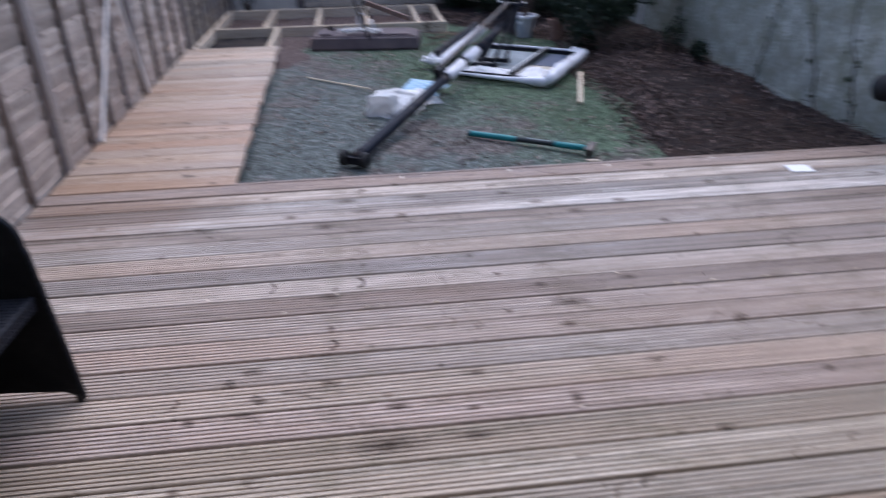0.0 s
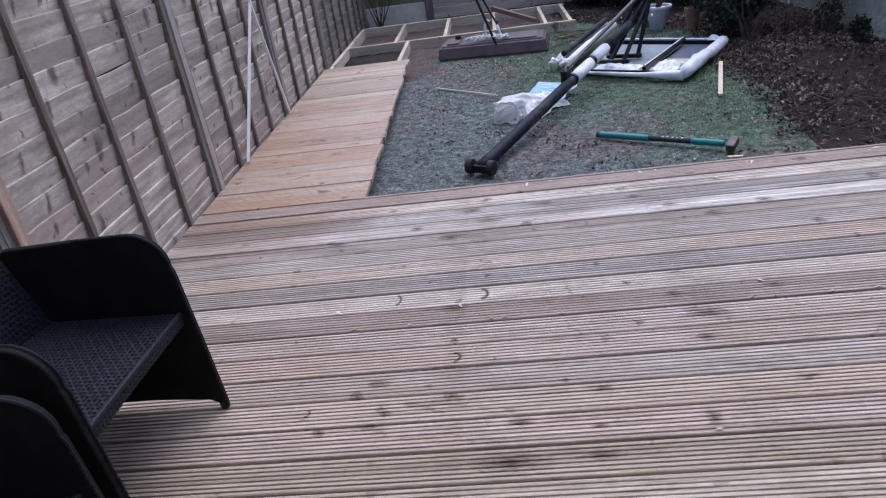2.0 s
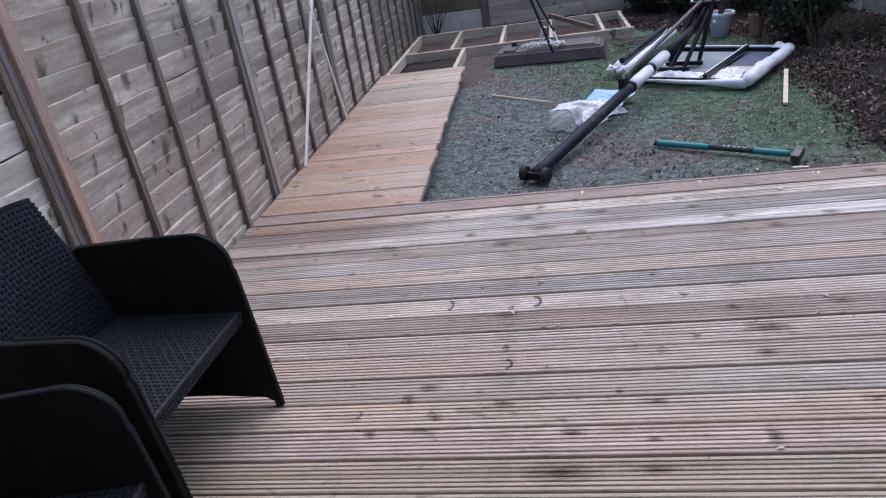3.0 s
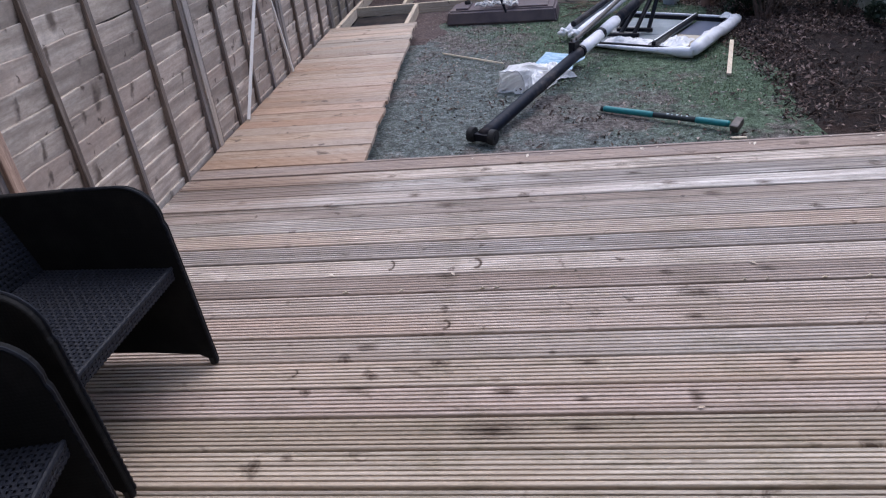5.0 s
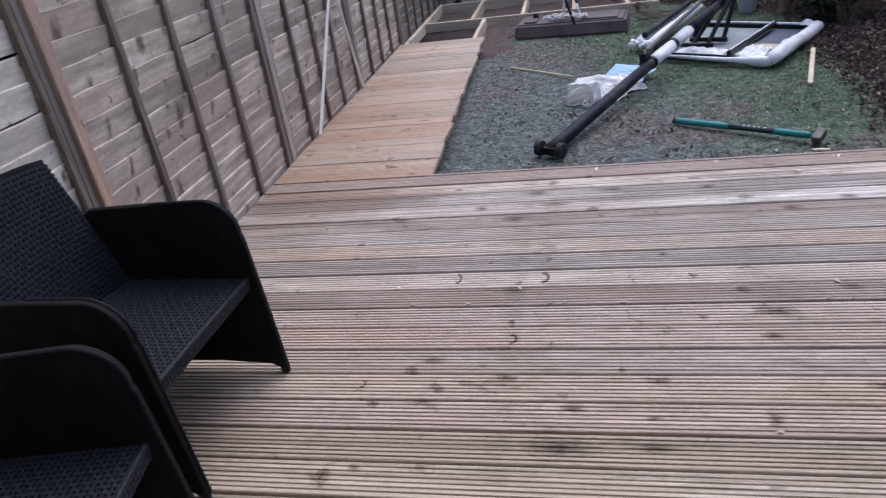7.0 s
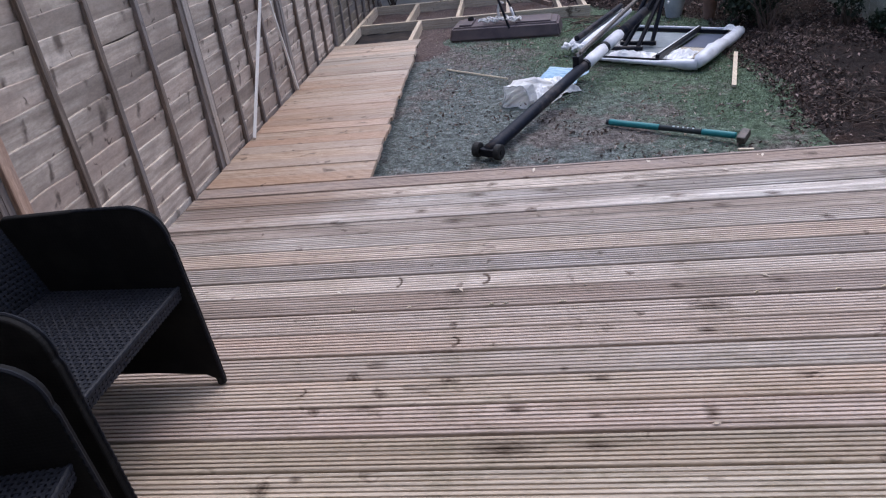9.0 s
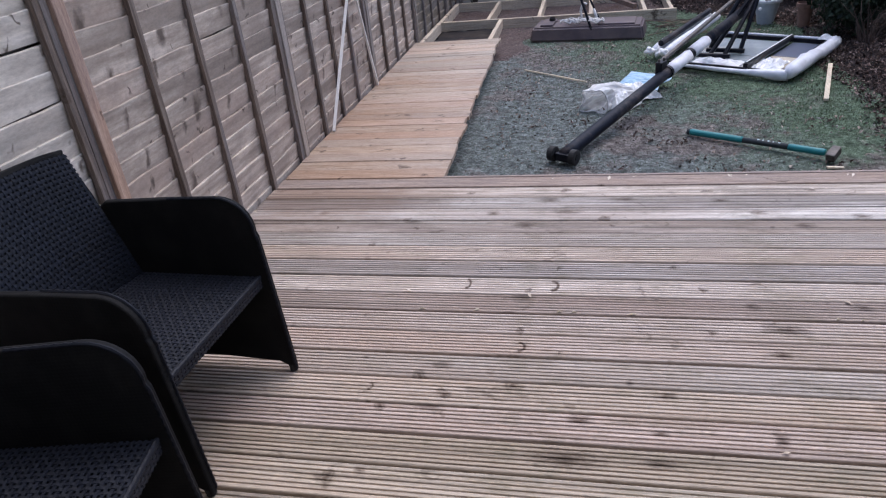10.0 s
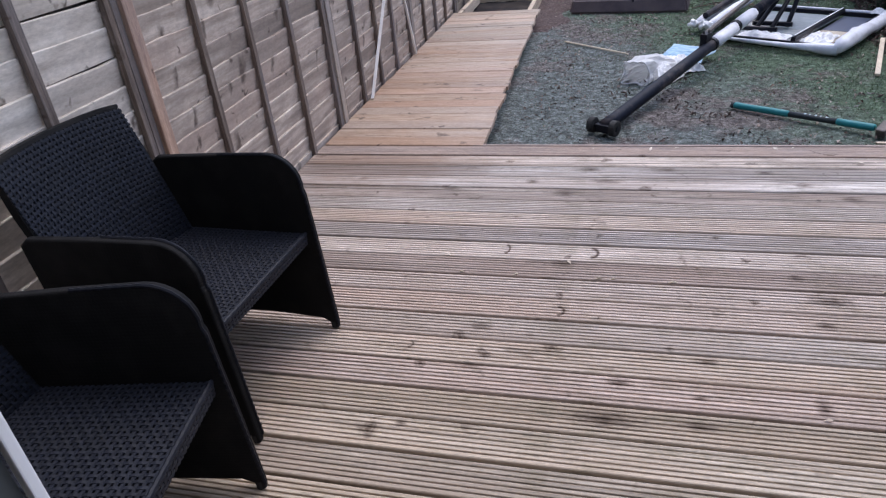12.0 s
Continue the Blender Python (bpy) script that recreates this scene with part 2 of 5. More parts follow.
# ---------------------------------------------------------------- materials
deck_wood = wood("deck_wood", (0.3, 0.252, 0.214), (0.428, 0.376, 0.328), (0.57, 0.516, 0.466), "x", knots=0.18,
                 stain=(0.33, 0.275, 0.225), stained=0.45, vary=0.06, tint=(0.42, 0.335, 0.275), green=(0.24, 0.21, 0.155), speckle=0.45, cracks=0.4, own=True, streak=0.45,
                 smears=((0.91, 2.222, 0.06, 0.028), (0.86, 2.07, 0.024, 0.022), (0.35, 1.895, 0.012, 0.014), (0.46, 1.84, 0.03, 0.02),
                         (0.19, 1.704, 0.035, 0.02), (0.43, 1.668, 0.02, 0.011), (0.77, 1.669, 0.019, 0.04), (1.1, 1.826, 0.029, 0.016),
                         (0.15, 1.538, 0.085, 0.036), (0.42, 1.545, 0.048, 0.017), (-0.45, 1.437, 0.016, 0.016), (-0.3, 1.944, 0.03, 0.02),
                         (-0.3, 1.728, 0.042, 0.015), (-0.05, 2.393, 0.045, 0.025), (0.82, 2.365, 0.024, 0.02), (1.2, 2.372, 0.033, 0.019)),
                 arcs=((-0.03, 2.064, 0.013, 0.024), (-0.53, 1.814, 0.008, 0.015), (-0.29, 2.494, 0.01, 0.032), (0.07, 2.489, 0.016, 0.035)))
outer_wood = wood("deck_wood_outer", (0.28, 0.235, 0.198), (0.465, 0.418, 0.368), (0.7, 0.66, 0.605), "x", knots=0.4,
                  stain=(0.25, 0.215, 0.19), stained=0.65, vary=0.06, tint=(0.32, 0.25, 0.2), green=(0.19, 0.165, 0.125), speckle=0.5, cracks=0.4, own=True, streak=0.9,
                  smears=((0.11, 3.179, 0.062, 0.026), (0.4, 3.323, 0.049, 0.026), (0.02, 3.316, 0.036, 0.03), (-0.09, 3.037, 0.042, 0.034),
                          (-1.18, 3.17, 0.022, 0.021), (-0.66, 3.072, 0.036, 0.022), (-0.26, 3.162, 0.029, 0.026), (0.85, 3.301, 0.032, 0.023),
                          (1.0, 3.163, 0.033, 0.024), (1.43, 3.12, 0.036, 0.026), (1.17, 3.033, 0.039, 0.028), (0.34, 2.904, 0.072, 0.05)),
                  damp=(-1.2, 3.35, 0.85, 0.42, (0.215, 0.148, 0.108)))
edge_wood = wood("edge_wood", (0.19, 0.135, 0.105), (0.31, 0.235, 0.19), (0.45, 0.365, 0.31), "x", knots=0.3, stained=0.3)
walk_wood = wood("walkway_wood", (0.24, 0.15, 0.095), (0.42, 0.315, 0.235), (0.57, 0.47, 0.385), "x", knots=0.45,
                 stain=(0.45, 0.38, 0.33), stained=0.5, vary=0.24, tint=(0.4, 0.25, 0.16), green=(0.28, 0.185, 0.125), rough=0.42, speckle=0.6,
                 hues=((1.06, 0.97, 0.92), (1.0, 1.0, 1.0), (1.04, 1.03, 1.0), (0.92, 0.88, 0.86)))
walk_wood_pale = wood("walkway_wood_pale", (0.33, 0.25, 0.19), (0.5, 0.41, 0.325), (0.64, 0.56, 0.47), "x", knots=0.35,
                     stain=(0.42, 0.37, 0.32), stained=0.5, vary=0.24, tint=(0.45, 0.31, 0.21), rough=0.5, speckle=0.6,
                     hues=((1.05, 0.98, 0.94), (1.0, 1.0, 1.0), (0.94, 0.95, 0.96)))
joist_wood = wood("joist_wood", (0.46, 0.36, 0.26), (0.6, 0.495, 0.37), (0.71, 0.62, 0.49), "x", knots=0.25, stained=0.2, vary=0.2)
joist_wood_y = wood("joist_wood_long", (0.46, 0.36, 0.26), (0.6, 0.495, 0.37), (0.71, 0.62, 0.49), "y", knots=0.25, stained=0.2, vary=0.2)
fence_wood = wood("fence_wood", (0.3, 0.24, 0.195), (0.49, 0.41, 0.342), (0.72, 0.63, 0.545), "y", knots=0.95,
                  stain=(0.27, 0.218, 0.182), stained=0.75, vary=0.24, close=8, cracks=0.9, speckle=0.45, knot_size=1.2, streak=0.35, knot_shape=(6.0, 2.6), solid=True, knot=(0.085, 0.06, 0.047), green=(0.37, 0.305, 0.26), dent=3.0, tint=(0.44, 0.335, 0.275))
pale_fence_wood = wood("pale_fence_wood", (0.42, 0.365, 0.315), (0.62, 0.56, 0.49), (0.8, 0.74, 0.67), "y", knots=0.8, stain=(0.4, 0.35, 0.3), stained=0.6, vary=0.2, close=8,
                       cracks=0.8, speckle=0.45, streak=0.3, knot_shape=(6.0, 2.8), solid=True, dent=2.0)
dark_fence_wood = wood("dark_fence_wood", (0.15, 0.12, 0.09), (0.24, 0.195, 0.15), (0.34, 0.285, 0.225), "y", knots=0.5, stained=0.6, vary=0.25, close=8, green=(0.17, 0.15, 0.1))
batten_wood = wood("batten_wood", (0.075, 0.055, 0.045), (0.14, 0.105, 0.085), (0.25, 0.2, 0.165), "z", knots=0.15, stained=0.4)
pale_post = wood("pale_post_wood", (0.24, 0.19, 0.15), (0.36, 0.295, 0.24), (0.5, 0.42, 0.35), "z", knots=0.15, stained=0.5)
post_wood = wood("post_wood", (0.27, 0.165, 0.115), (0.41, 0.265, 0.19), (0.54, 0.38, 0.285), "z", knots=0.2, stained=0.3)
back_wood = wood("back_fence_wood", (0.48, 0.385, 0.29), (0.66, 0.54, 0.42), (0.78, 0.66, 0.53), "x", knots=0.3, stained=0.5, vary=0.3)
dark_timber = wood("dark_timber", (0.1, 0.065, 0.05), (0.15, 0.1, 0.08), (0.2, 0.145, 0.115), "x", knots=0.2, stained=0.2)
stick_wood = wood("stick_wood", (0.5, 0.4, 0.27), (0.64, 0.54, 0.4), (0.74, 0.66, 0.52), "y", knots=0.1, stained=0.2)

steel_black = plain("black_steel", (0.01, 0.011, 0.017), 0.42, 0.3, 0.3, 20, 0.1, dirt=(0.02, 0.019, 0.022), spec=0.2)
pole_paint = plain("pole_paint", (0.008, 0.011, 0.022), 0.55, 0.0, 0.35, 26, 0.3, dirt=(0.075, 0.062, 0.058), spec=0.15)
rubber = plain("black_rubber", (0.012, 0.012, 0.013), 0.75, 0, 0.3, 30, 0.2)
foam_white = plain("white_foam_sleeve", (0.74, 0.76, 0.82), 0.5, 0, 0.18, 22, 0.6, dirt=(0.4, 0.4, 0.43))
wrap_white = plain("white_wrapping", (0.74, 0.75, 0.8), 0.5, 0, 0.15, 25, 0.3)
plastic_blue = plain("pale_blue_plastic", (0.3, 0.5, 0.68), 0.4, 0, 0.25, 6, 0.05, dirt=(0.62, 0.68, 0.74))
grip_green = plain("green_fibreglass", (0.012, 0.2, 0.215), 0.45, 0, 0.2, 18, 0.1)
grip_black = plain("black_grip", (0.02, 0.03, 0.035), 0.6, 0, 0.3, 40, 0.2)
iron = plain("grey_iron", (0.13, 0.12, 0.115), 0.6, 0.5, 0.4, 35, 0.4, dirt=(0.12, 0.07, 0.045))
base_plastic = plain("brown_black_plastic", (0.105, 0.078, 0.09), 0.5, 0, 0.3, 5, 0.2, dirt=(0.15, 0.11, 0.095))
net_cord = plain("white_cord", (0.7, 0.68, 0.66), 0.8, 0, 0.2, 40, 0.3)
white_pvc = plain("white_pvc", (0.78, 0.79, 0.8), 0.35, 0, 0.06, 6, 0.03)
white_batten = plain("white_painted_batten", (0.78, 0.75, 0.71), 0.5, 0, 0.12, 14, 0.15, dirt=(0.62, 0.58, 0.54))
gasket = plain("grey_gasket", (0.06, 0.07, 0.075), 0.6, 0, 0.2, 20, 0.05)
terracotta = plain("terracotta", (0.3, 0.17, 0.13), 0.8, 0, 0.3, 10, 0.3, dirt=(0.3, 0.22, 0.19))
blue_glaze = plain("blue_grey_glaze", (0.56, 0.6, 0.68), 0.35, 0, 0.35, 8, 0.1, dirt=(0.4, 0.38, 0.36))
panel_clear = plain("backboard_panel", (0.42, 0.47, 0.5), 0.18, 0, 0.3, 5, 0.1, dirt=(0.55, 0.5, 0.45))
panel_grey = plain("grey_print", (0.12, 0.14, 0.2), 0.35, 0, 0.2, 6, 0.05)
panel_sand = plain("sand_coloured_board", (0.5, 0.44, 0.35), 0.5, 0, 0.2, 6, 0.1)
membrane = plain("weed_membrane", (0.035, 0.03, 0.035), 0.8, 0, 0.4, 7, 0.5, dirt=(0.1, 0.075, 0.06))
concrete = plain("concrete_board", (0.74, 0.66, 0.56), 0.9, 0, 0.25, 9, 0.4, dirt=(0.5, 0.46, 0.4))
olive_board = plain("olive_painted_board", (0.2, 0.17, 0.095), 0.8, 0, 0.35, 5, 0.2)
paper_white = plain("white_card", (0.8, 0.81, 0.83), 0.6, 0, 0.06, 8, 0.05)
bark = plain("bark", (0.09, 0.065, 0.05), 0.9, 0, 0.4, 25, 0.6)
twig = plain("dry_twig", (0.105, 0.07, 0.056), 0.85, 0, 0.6, 6, 0.4)
pale_twig = plain("weathered_stick", (0.24, 0.17, 0.12), 0.85, 0, 0.5, 6, 0.4)
house_paint = plain("house_render", (0.55, 0.53, 0.5), 0.9, 0, 0.12, 6, 0.3)
room_paint = plain("room_paint", (0.6, 0.58, 0.55), 0.8, 0, 0.06, 4, 0.05)
room_floor = plain("room_floor", (0.25, 0.2, 0.16), 0.6, 0, 0.2, 6, 0.1)


def wicker_material():
    m = Nodes("black_wicker", 0.75, spec=0.15)
    co = m.place((1, 1, 1), False)
    wav = []
    for axis in ("X", "Z"):
        w = m.node("ShaderNodeTexWave", Vector=co, Scale=30.0)
        w.bands_direction = axis
        wav.append(w.outputs["Fac"])
    h = m.math("MULTIPLY", wav[0], wav[1])
    n = m.noise(co, 9.0, 5.0, 0.6)
    dust = m.ramp(n, (0.45, (0.0055, 0.0055, 0.0062)), (0.75, (0.014, 0.0135, 0.0135)))
    return m.finish(dust, h, 0.2, 0.003)


def strand_material(name, lift, spec):
    m = Nodes(name, 0.6, spec=spec)
    n = m.noise(m.place((1, 1, 1), False), 7.0, 4.0, 0.6)
    low, high, dust = [tuple(c * lift for c in k) for k in ((0.006, 0.008, 0.0155), (0.012, 0.0155, 0.029), (0.028, 0.031, 0.042))]
    col = m.ramp(m.math("MULTIPLY", m.island(), 0.5), (0.0, low), (0.5, high))
    col = m.mix(m.ramp(n, (0.5, 0.0), (0.75, 0.35)), col, dust)
    return m.finish(col)


def lawn_material():
    m = Nodes("mossy_lawn", 0.95, spec=0.15)
    co = m.place((1, 1, 1), False)
    big = m.noise(co, 0.9, 4.0, 0.6)
    mid = m.noise(co, 5.0, 6.0, 0.75)
    fine = m.noise(co, 42.0, 8.0, 0.8)
    sep = m.node("ShaderNodeSeparateXYZ", Vector=co)
    # moss is thickest towards the bed, and thins to bare soil by the walkway and the deck
    lush = m.math("ADD", m.math("MULTIPLY", sep.outputs["X"], 0.5), m.math("SUBTRACT", m.math("MULTIPLY", sep.outputs["Y"], 0.22), 0.6))
    lush = m.math("ADD", lush, m.math("ADD", m.math("MULTIPLY", big, 0.9), m.math("MULTIPLY", mid, 0.7)))
    grit = m.ramp(fine, (0.34, (0.042, 0.046, 0.047)), (0.5, (0.136, 0.147, 0.15)), (0.66, (0.345, 0.38, 0.4)))
    moss = m.ramp(fine, (0.34, (0.028, 0.05, 0.028)), (0.5, (0.086, 0.13, 0.078)), (0.68, (0.22, 0.3, 0.215)))
    col = m.mix(m.ramp(m.math("MULTIPLY", lush, 0.4), (0.58, 0.2), (0.84, 0.9)), grit, moss)
    patch = m.noise(co, 2.3, 6.0, 0.7)
    dirt = m.ramp(fine, (0.36, (0.05, 0.04, 0.037)), (0.5, (0.148, 0.126, 0.118)), (0.66, (0.33, 0.295, 0.28)))
    # worn bare where the pole's foot was dragged
    bare = m.node("ShaderNodeVectorMath", Vector=co)
    bare.operation = "DISTANCE"
    bare.inputs[1].default_value = (0.85, 4.55, GROUND)
    worn = m.math("ADD", patch, m.ramp(bare.outputs["Value"], (0.15, 0.12), (0.8, 0.0)))
    side = m.node("ShaderNodeVectorMath", Vector=co)
    side.operation = "DISTANCE"
    side.inputs[1].default_value = (2.05, 4.0, GROUND)
    worn = m.math("ADD", worn, m.ramp(side.outputs["Value"], (0.2, 0.1), (1.0, 0.0)))
    far = m.node("ShaderNodeVectorMath", Vector=co)
    far.operation = "DISTANCE"
    far.inputs[1].default_value = (-0.1, 7.0, GROUND)
    worn = m.math("ADD", worn, m.ramp(far.outputs["Value"], (0.2, 0.11), (1.0, 0.0)))
    col = m.mix(m.ramp(worn, (0.54, 0.0), (0.64, 0.85)), col, dirt)
    lump = m.ramp(m.noise(co, 13.0, 4.0, 0.6), (0.36, 0.56), (0.64, 1.32))
    col = m.mix(0.9, col, lump, "MULTIPLY")
    return m.finish(col, m.math("ADD", fine, mid), 1.0, 0.02)


def soil_material(name="bed_soil", lift=1.0):
    m = Nodes(name, 0.95, spec=0.15)
    co = m.place((1, 1, 1), False)
    fine = m.noise(co, 45.0, 6.0, 0.75)
    big = m.noise(co, 3.0, 5.0, 0.65)
    col = m.ramp(fine, *[(p, tuple(c * lift for c in k)) for p, k in ((0.3, (0.012, 0.009, 0.009)), (0.5, (0.03, 0.023, 0.022)), (0.7, (0.078, 0.061, 0.056)))])
    col = m.mix(m.ramp(big, (0.5, 0.0), (0.7, 0.6)), col, (0.07, 0.04, 0.03))
    return m.finish(col, fine, 1.0, 0.015)


def wall_material():
    m = Nodes("weathered_rendered_wall", 0.9, spec=0.2)
    co = m.place((1, 1, 1), False)
    fine = m.noise(co, 38.0, 6.0, 0.7)
    mid = m.noise(co, 5.0, 6.0, 0.7)
    streak = m.noise(m.place((3.0, 3.0, 0.5), False), 2.0, 5.0, 0.65)
    col = m.ramp(fine, (0.3, (0.23, 0.24, 0.2)), (0.5, (0.41, 0.42, 0.37)), (0.72, (0.68, 0.69, 0.64)))
    col = m.mix(m.ramp(mid, (0.44, 0.0), (0.58, 0.85)), col, (0.23, 0.24, 0.175))
    col = m.mix(m.ramp(streak, (0.5, 0.0), (0.7, 0.6)), col, (0.27, 0.29, 0.25))
    broad = m.noise(m.place((1, 0.7, 0.9), False), 1.1, 4.0, 0.6)
    col = m.mix(m.ramp(broad, (0.42, 0.0), (0.62, 0.7)), col, (0.2, 0.205, 0.165))
    lichen = m.noise(m.place((1.3, 1.3, 1.3), False), 7.0, 8.0, 0.8)
    col = m.mix(m.ramp(lichen, (0.56, 0.0), (0.66, 0.7)), col, (0.66, 0.68, 0.64))
    col = m.mix(m.ramp(lichen, (0.34, 0.7), (0.44, 0.0)), col, (0.15, 0.145, 0.1))
    return m.finish(col, m.math("ADD", fine, mid), 0.7, 0.01)


def leaf_material(name, *cols):
    m = Nodes(name, 0.6, spec=0.3)
    col = m.ramp(m.island(), *[(k / max(1, len(cols) - 1), c) for k, c in enumerate(cols)])
    return m.finish(col)


def film_plastic():
    """Thin white plastic that lets some light through."""
    m = Nodes("white_plastic_bag", 0.4)
    n = m.noise(m.place((1, 1, 1)), 9.0, 4.0, 0.6)
    mat = m.finish(m.ramp(n, (0.35, (0.88, 0.88, 0.88)), (0.65, (0.94, 0.94, 0.94))), n, 0.12, 0.003)
    thin = m.node("ShaderNodeBsdfTranslucent", Color=(0.9, 0.9, 0.9, 1))
    both = m.node("ShaderNodeMixShader", Fac=0.12)
    m.put(both.inputs[1], m.bsdf.outputs[0])
    m.put(both.inputs[2], thin.outputs[0])
    m.put(m.tree.nodes["Material Output"].inputs["Surface"], both.outputs[0])
    return mat


plastic_bag = film_plastic()
wicker = wicker_material()
strand = strand_material("black_wicker_strand", 0.62, 0.3)
back_strand = strand_material("black_wicker_back", 0.6, 0.22)
rim_strand = strand_material("black_rim_cord", 0.5, 0.2)
lawn = lawn_material()
soil = soil_material(lift=0.8)
dug = soil_material("dug_soil", 3.2)
wall_paint = wall_material()
evergreen = leaf_material("evergreen_leaves", (0.008, 0.015, 0.009), (0.017, 0.031, 0.017), (0.033, 0.05, 0.028))
dead_leaves = leaf_material("dead_leaves", (0.018, 0.012, 0.011), (0.055, 0.034, 0.029), (0.115, 0.073, 0.061), (0.34, 0.25, 0.22))
grass_leaf = leaf_material("grass_blades", (0.03, 0.055, 0.022), (0.062, 0.1, 0.045), (0.11, 0.155, 0.08), (0.2, 0.225, 0.155))
ivy_leaf = leaf_material("ivy_leaves", (0.015, 0.03, 0.014), (0.04, 0.06, 0.03))
lawn_leaf = leaf_material("dry_lawn_leaves", (0.07, 0.045, 0.035), (0.16, 0.11, 0.085), (0.3, 0.24, 0.2), (0.42, 0.37, 0.32))
trodden_leaf = leaf_material("trodden_leaf", (0.045, 0.032, 0.028), (0.1, 0.07, 0.06), (0.2, 0.15, 0.13))
crumb = leaf_material("soil_crumbs", (0.04, 0.033, 0.03), (0.1, 0.088, 0.08), (0.18, 0.165, 0.15), (0.34, 0.33, 0.31))
chips = leaf_material("wood_chips", (0.42, 0.34, 0.26), (0.7, 0.62, 0.52))

# ---------------------------------------------------------------- ground, bed, walls


def ground_height(x, y):
    h = 0.012 * noise.noise((x * 1.1, y * 1.1, 0.3)) + 0.008 * noise.noise((x * 4, y * 4, 2.0))
    inside = -1.8 < x < 3.8 and -0.5 < y < 10.8
    return GROUND + (h if inside else 0.0)


def build_ground():
    xs = [-300, -60, -12, -3] + list(np.linspace(-1.8, 3.8, 76)) + [6, 14, 60, 300]
    ys = [-300, -60, -12, -3] + list(np.linspace(-0.6, 10.8, 144)) + [13, 22, 60, 300]
    bm = bmesh.new()
    grid = [[bm.verts.new((x, y, ground_height(x, y))) for x in xs] for y in ys]
    for a, b in zip(grid, grid[1:]):
        for k in range(len(xs) - 1):
            bm.faces.new((a[k], a[k + 1], b[k + 1], b[k]))
    tagged(link("ground", bm, lawn, True), "worn mossy lawn with bare soil patches", "lawn", kind="structure")


def bed_edge(y):
    """Where the planting bed begins, across the plot."""
    return 2.12 + 0.05 * (y - 4.1) + 0.05 * math.sin(y * 2.6) + (0.0 if y < 6.0 else 0.06 * (y - 6.0)) - (0.85 * (y - 7.6) if y > 7.6 else 0.0)


def bed_height(x, y):
    u = max(0.0, min(1.0, (x - bed_edge(y)) / 0.25))
    return ground_height(x, y) - 0.006 + u * (0.04 + 0.055 * noise.noise((x * 2.2, y * 2.2, 5.0)) + 0.028 * noise.noise((x * 9, y * 9, 1.0)))


def build_bed():
    bm = bmesh.new()
    rows = []
    for y in np.linspace(DECK_Y + 0.03, BACK_Y - 0.02, 110):
        x0 = bed_edge(y) - 0.03
        rows.append([bm.verts.new((x, y, bed_height(x, y))) for x in np.linspace(x0, WALL_X + 0.02, 32)])
    for a, b in zip(rows, rows[1:]):
        for k in range(31):
            bm.faces.new((a[k], a[k + 1], b[k + 1], b[k]))
    tagged(link("planting_bed", bm, soil, True), "dark bare soil bed along the wall", "flower bed", kind="structure")


def build_frame_soil():
    """Dug soil under the unfinished joist frame and beside it."""
    bm = bmesh.new()
    rows = []
    for y in np.linspace(6.9, BACK_Y - 0.03, 46):
        wide = 1.25 + 0.12 * noise.noise((y * 2.0, 1.0, 0))
        if y < 8.5:
            wide = -0.45 + 0.2 * noise.noise((y * 2.5, 4.0, 0)) + max(0, y - 7.9) * 1.2
        xs = np.linspace(FENCE_X - 0.02, wide, 34)
        rows.append([bm.verts.new((x, y, ground_height(x, y) + (-0.015 if k == 33 or y < 6.95 else 0.012 + 0.012 * noise.noise((x * 6, y * 6, 3)) + 0.02 * max(0, noise.noise((x * 2, y * 2, 6))))))
                     for k, x in enumerate(xs)])
    for a, b in zip(rows, rows[1:]):
        for k in range(33):
            bm.faces.new((a[k], a[k + 1], b[k + 1], b[k]))
    tagged(link("dug_soil", bm, dug, True), "dug brown soil under the timber frame", "soil", kind="structure")


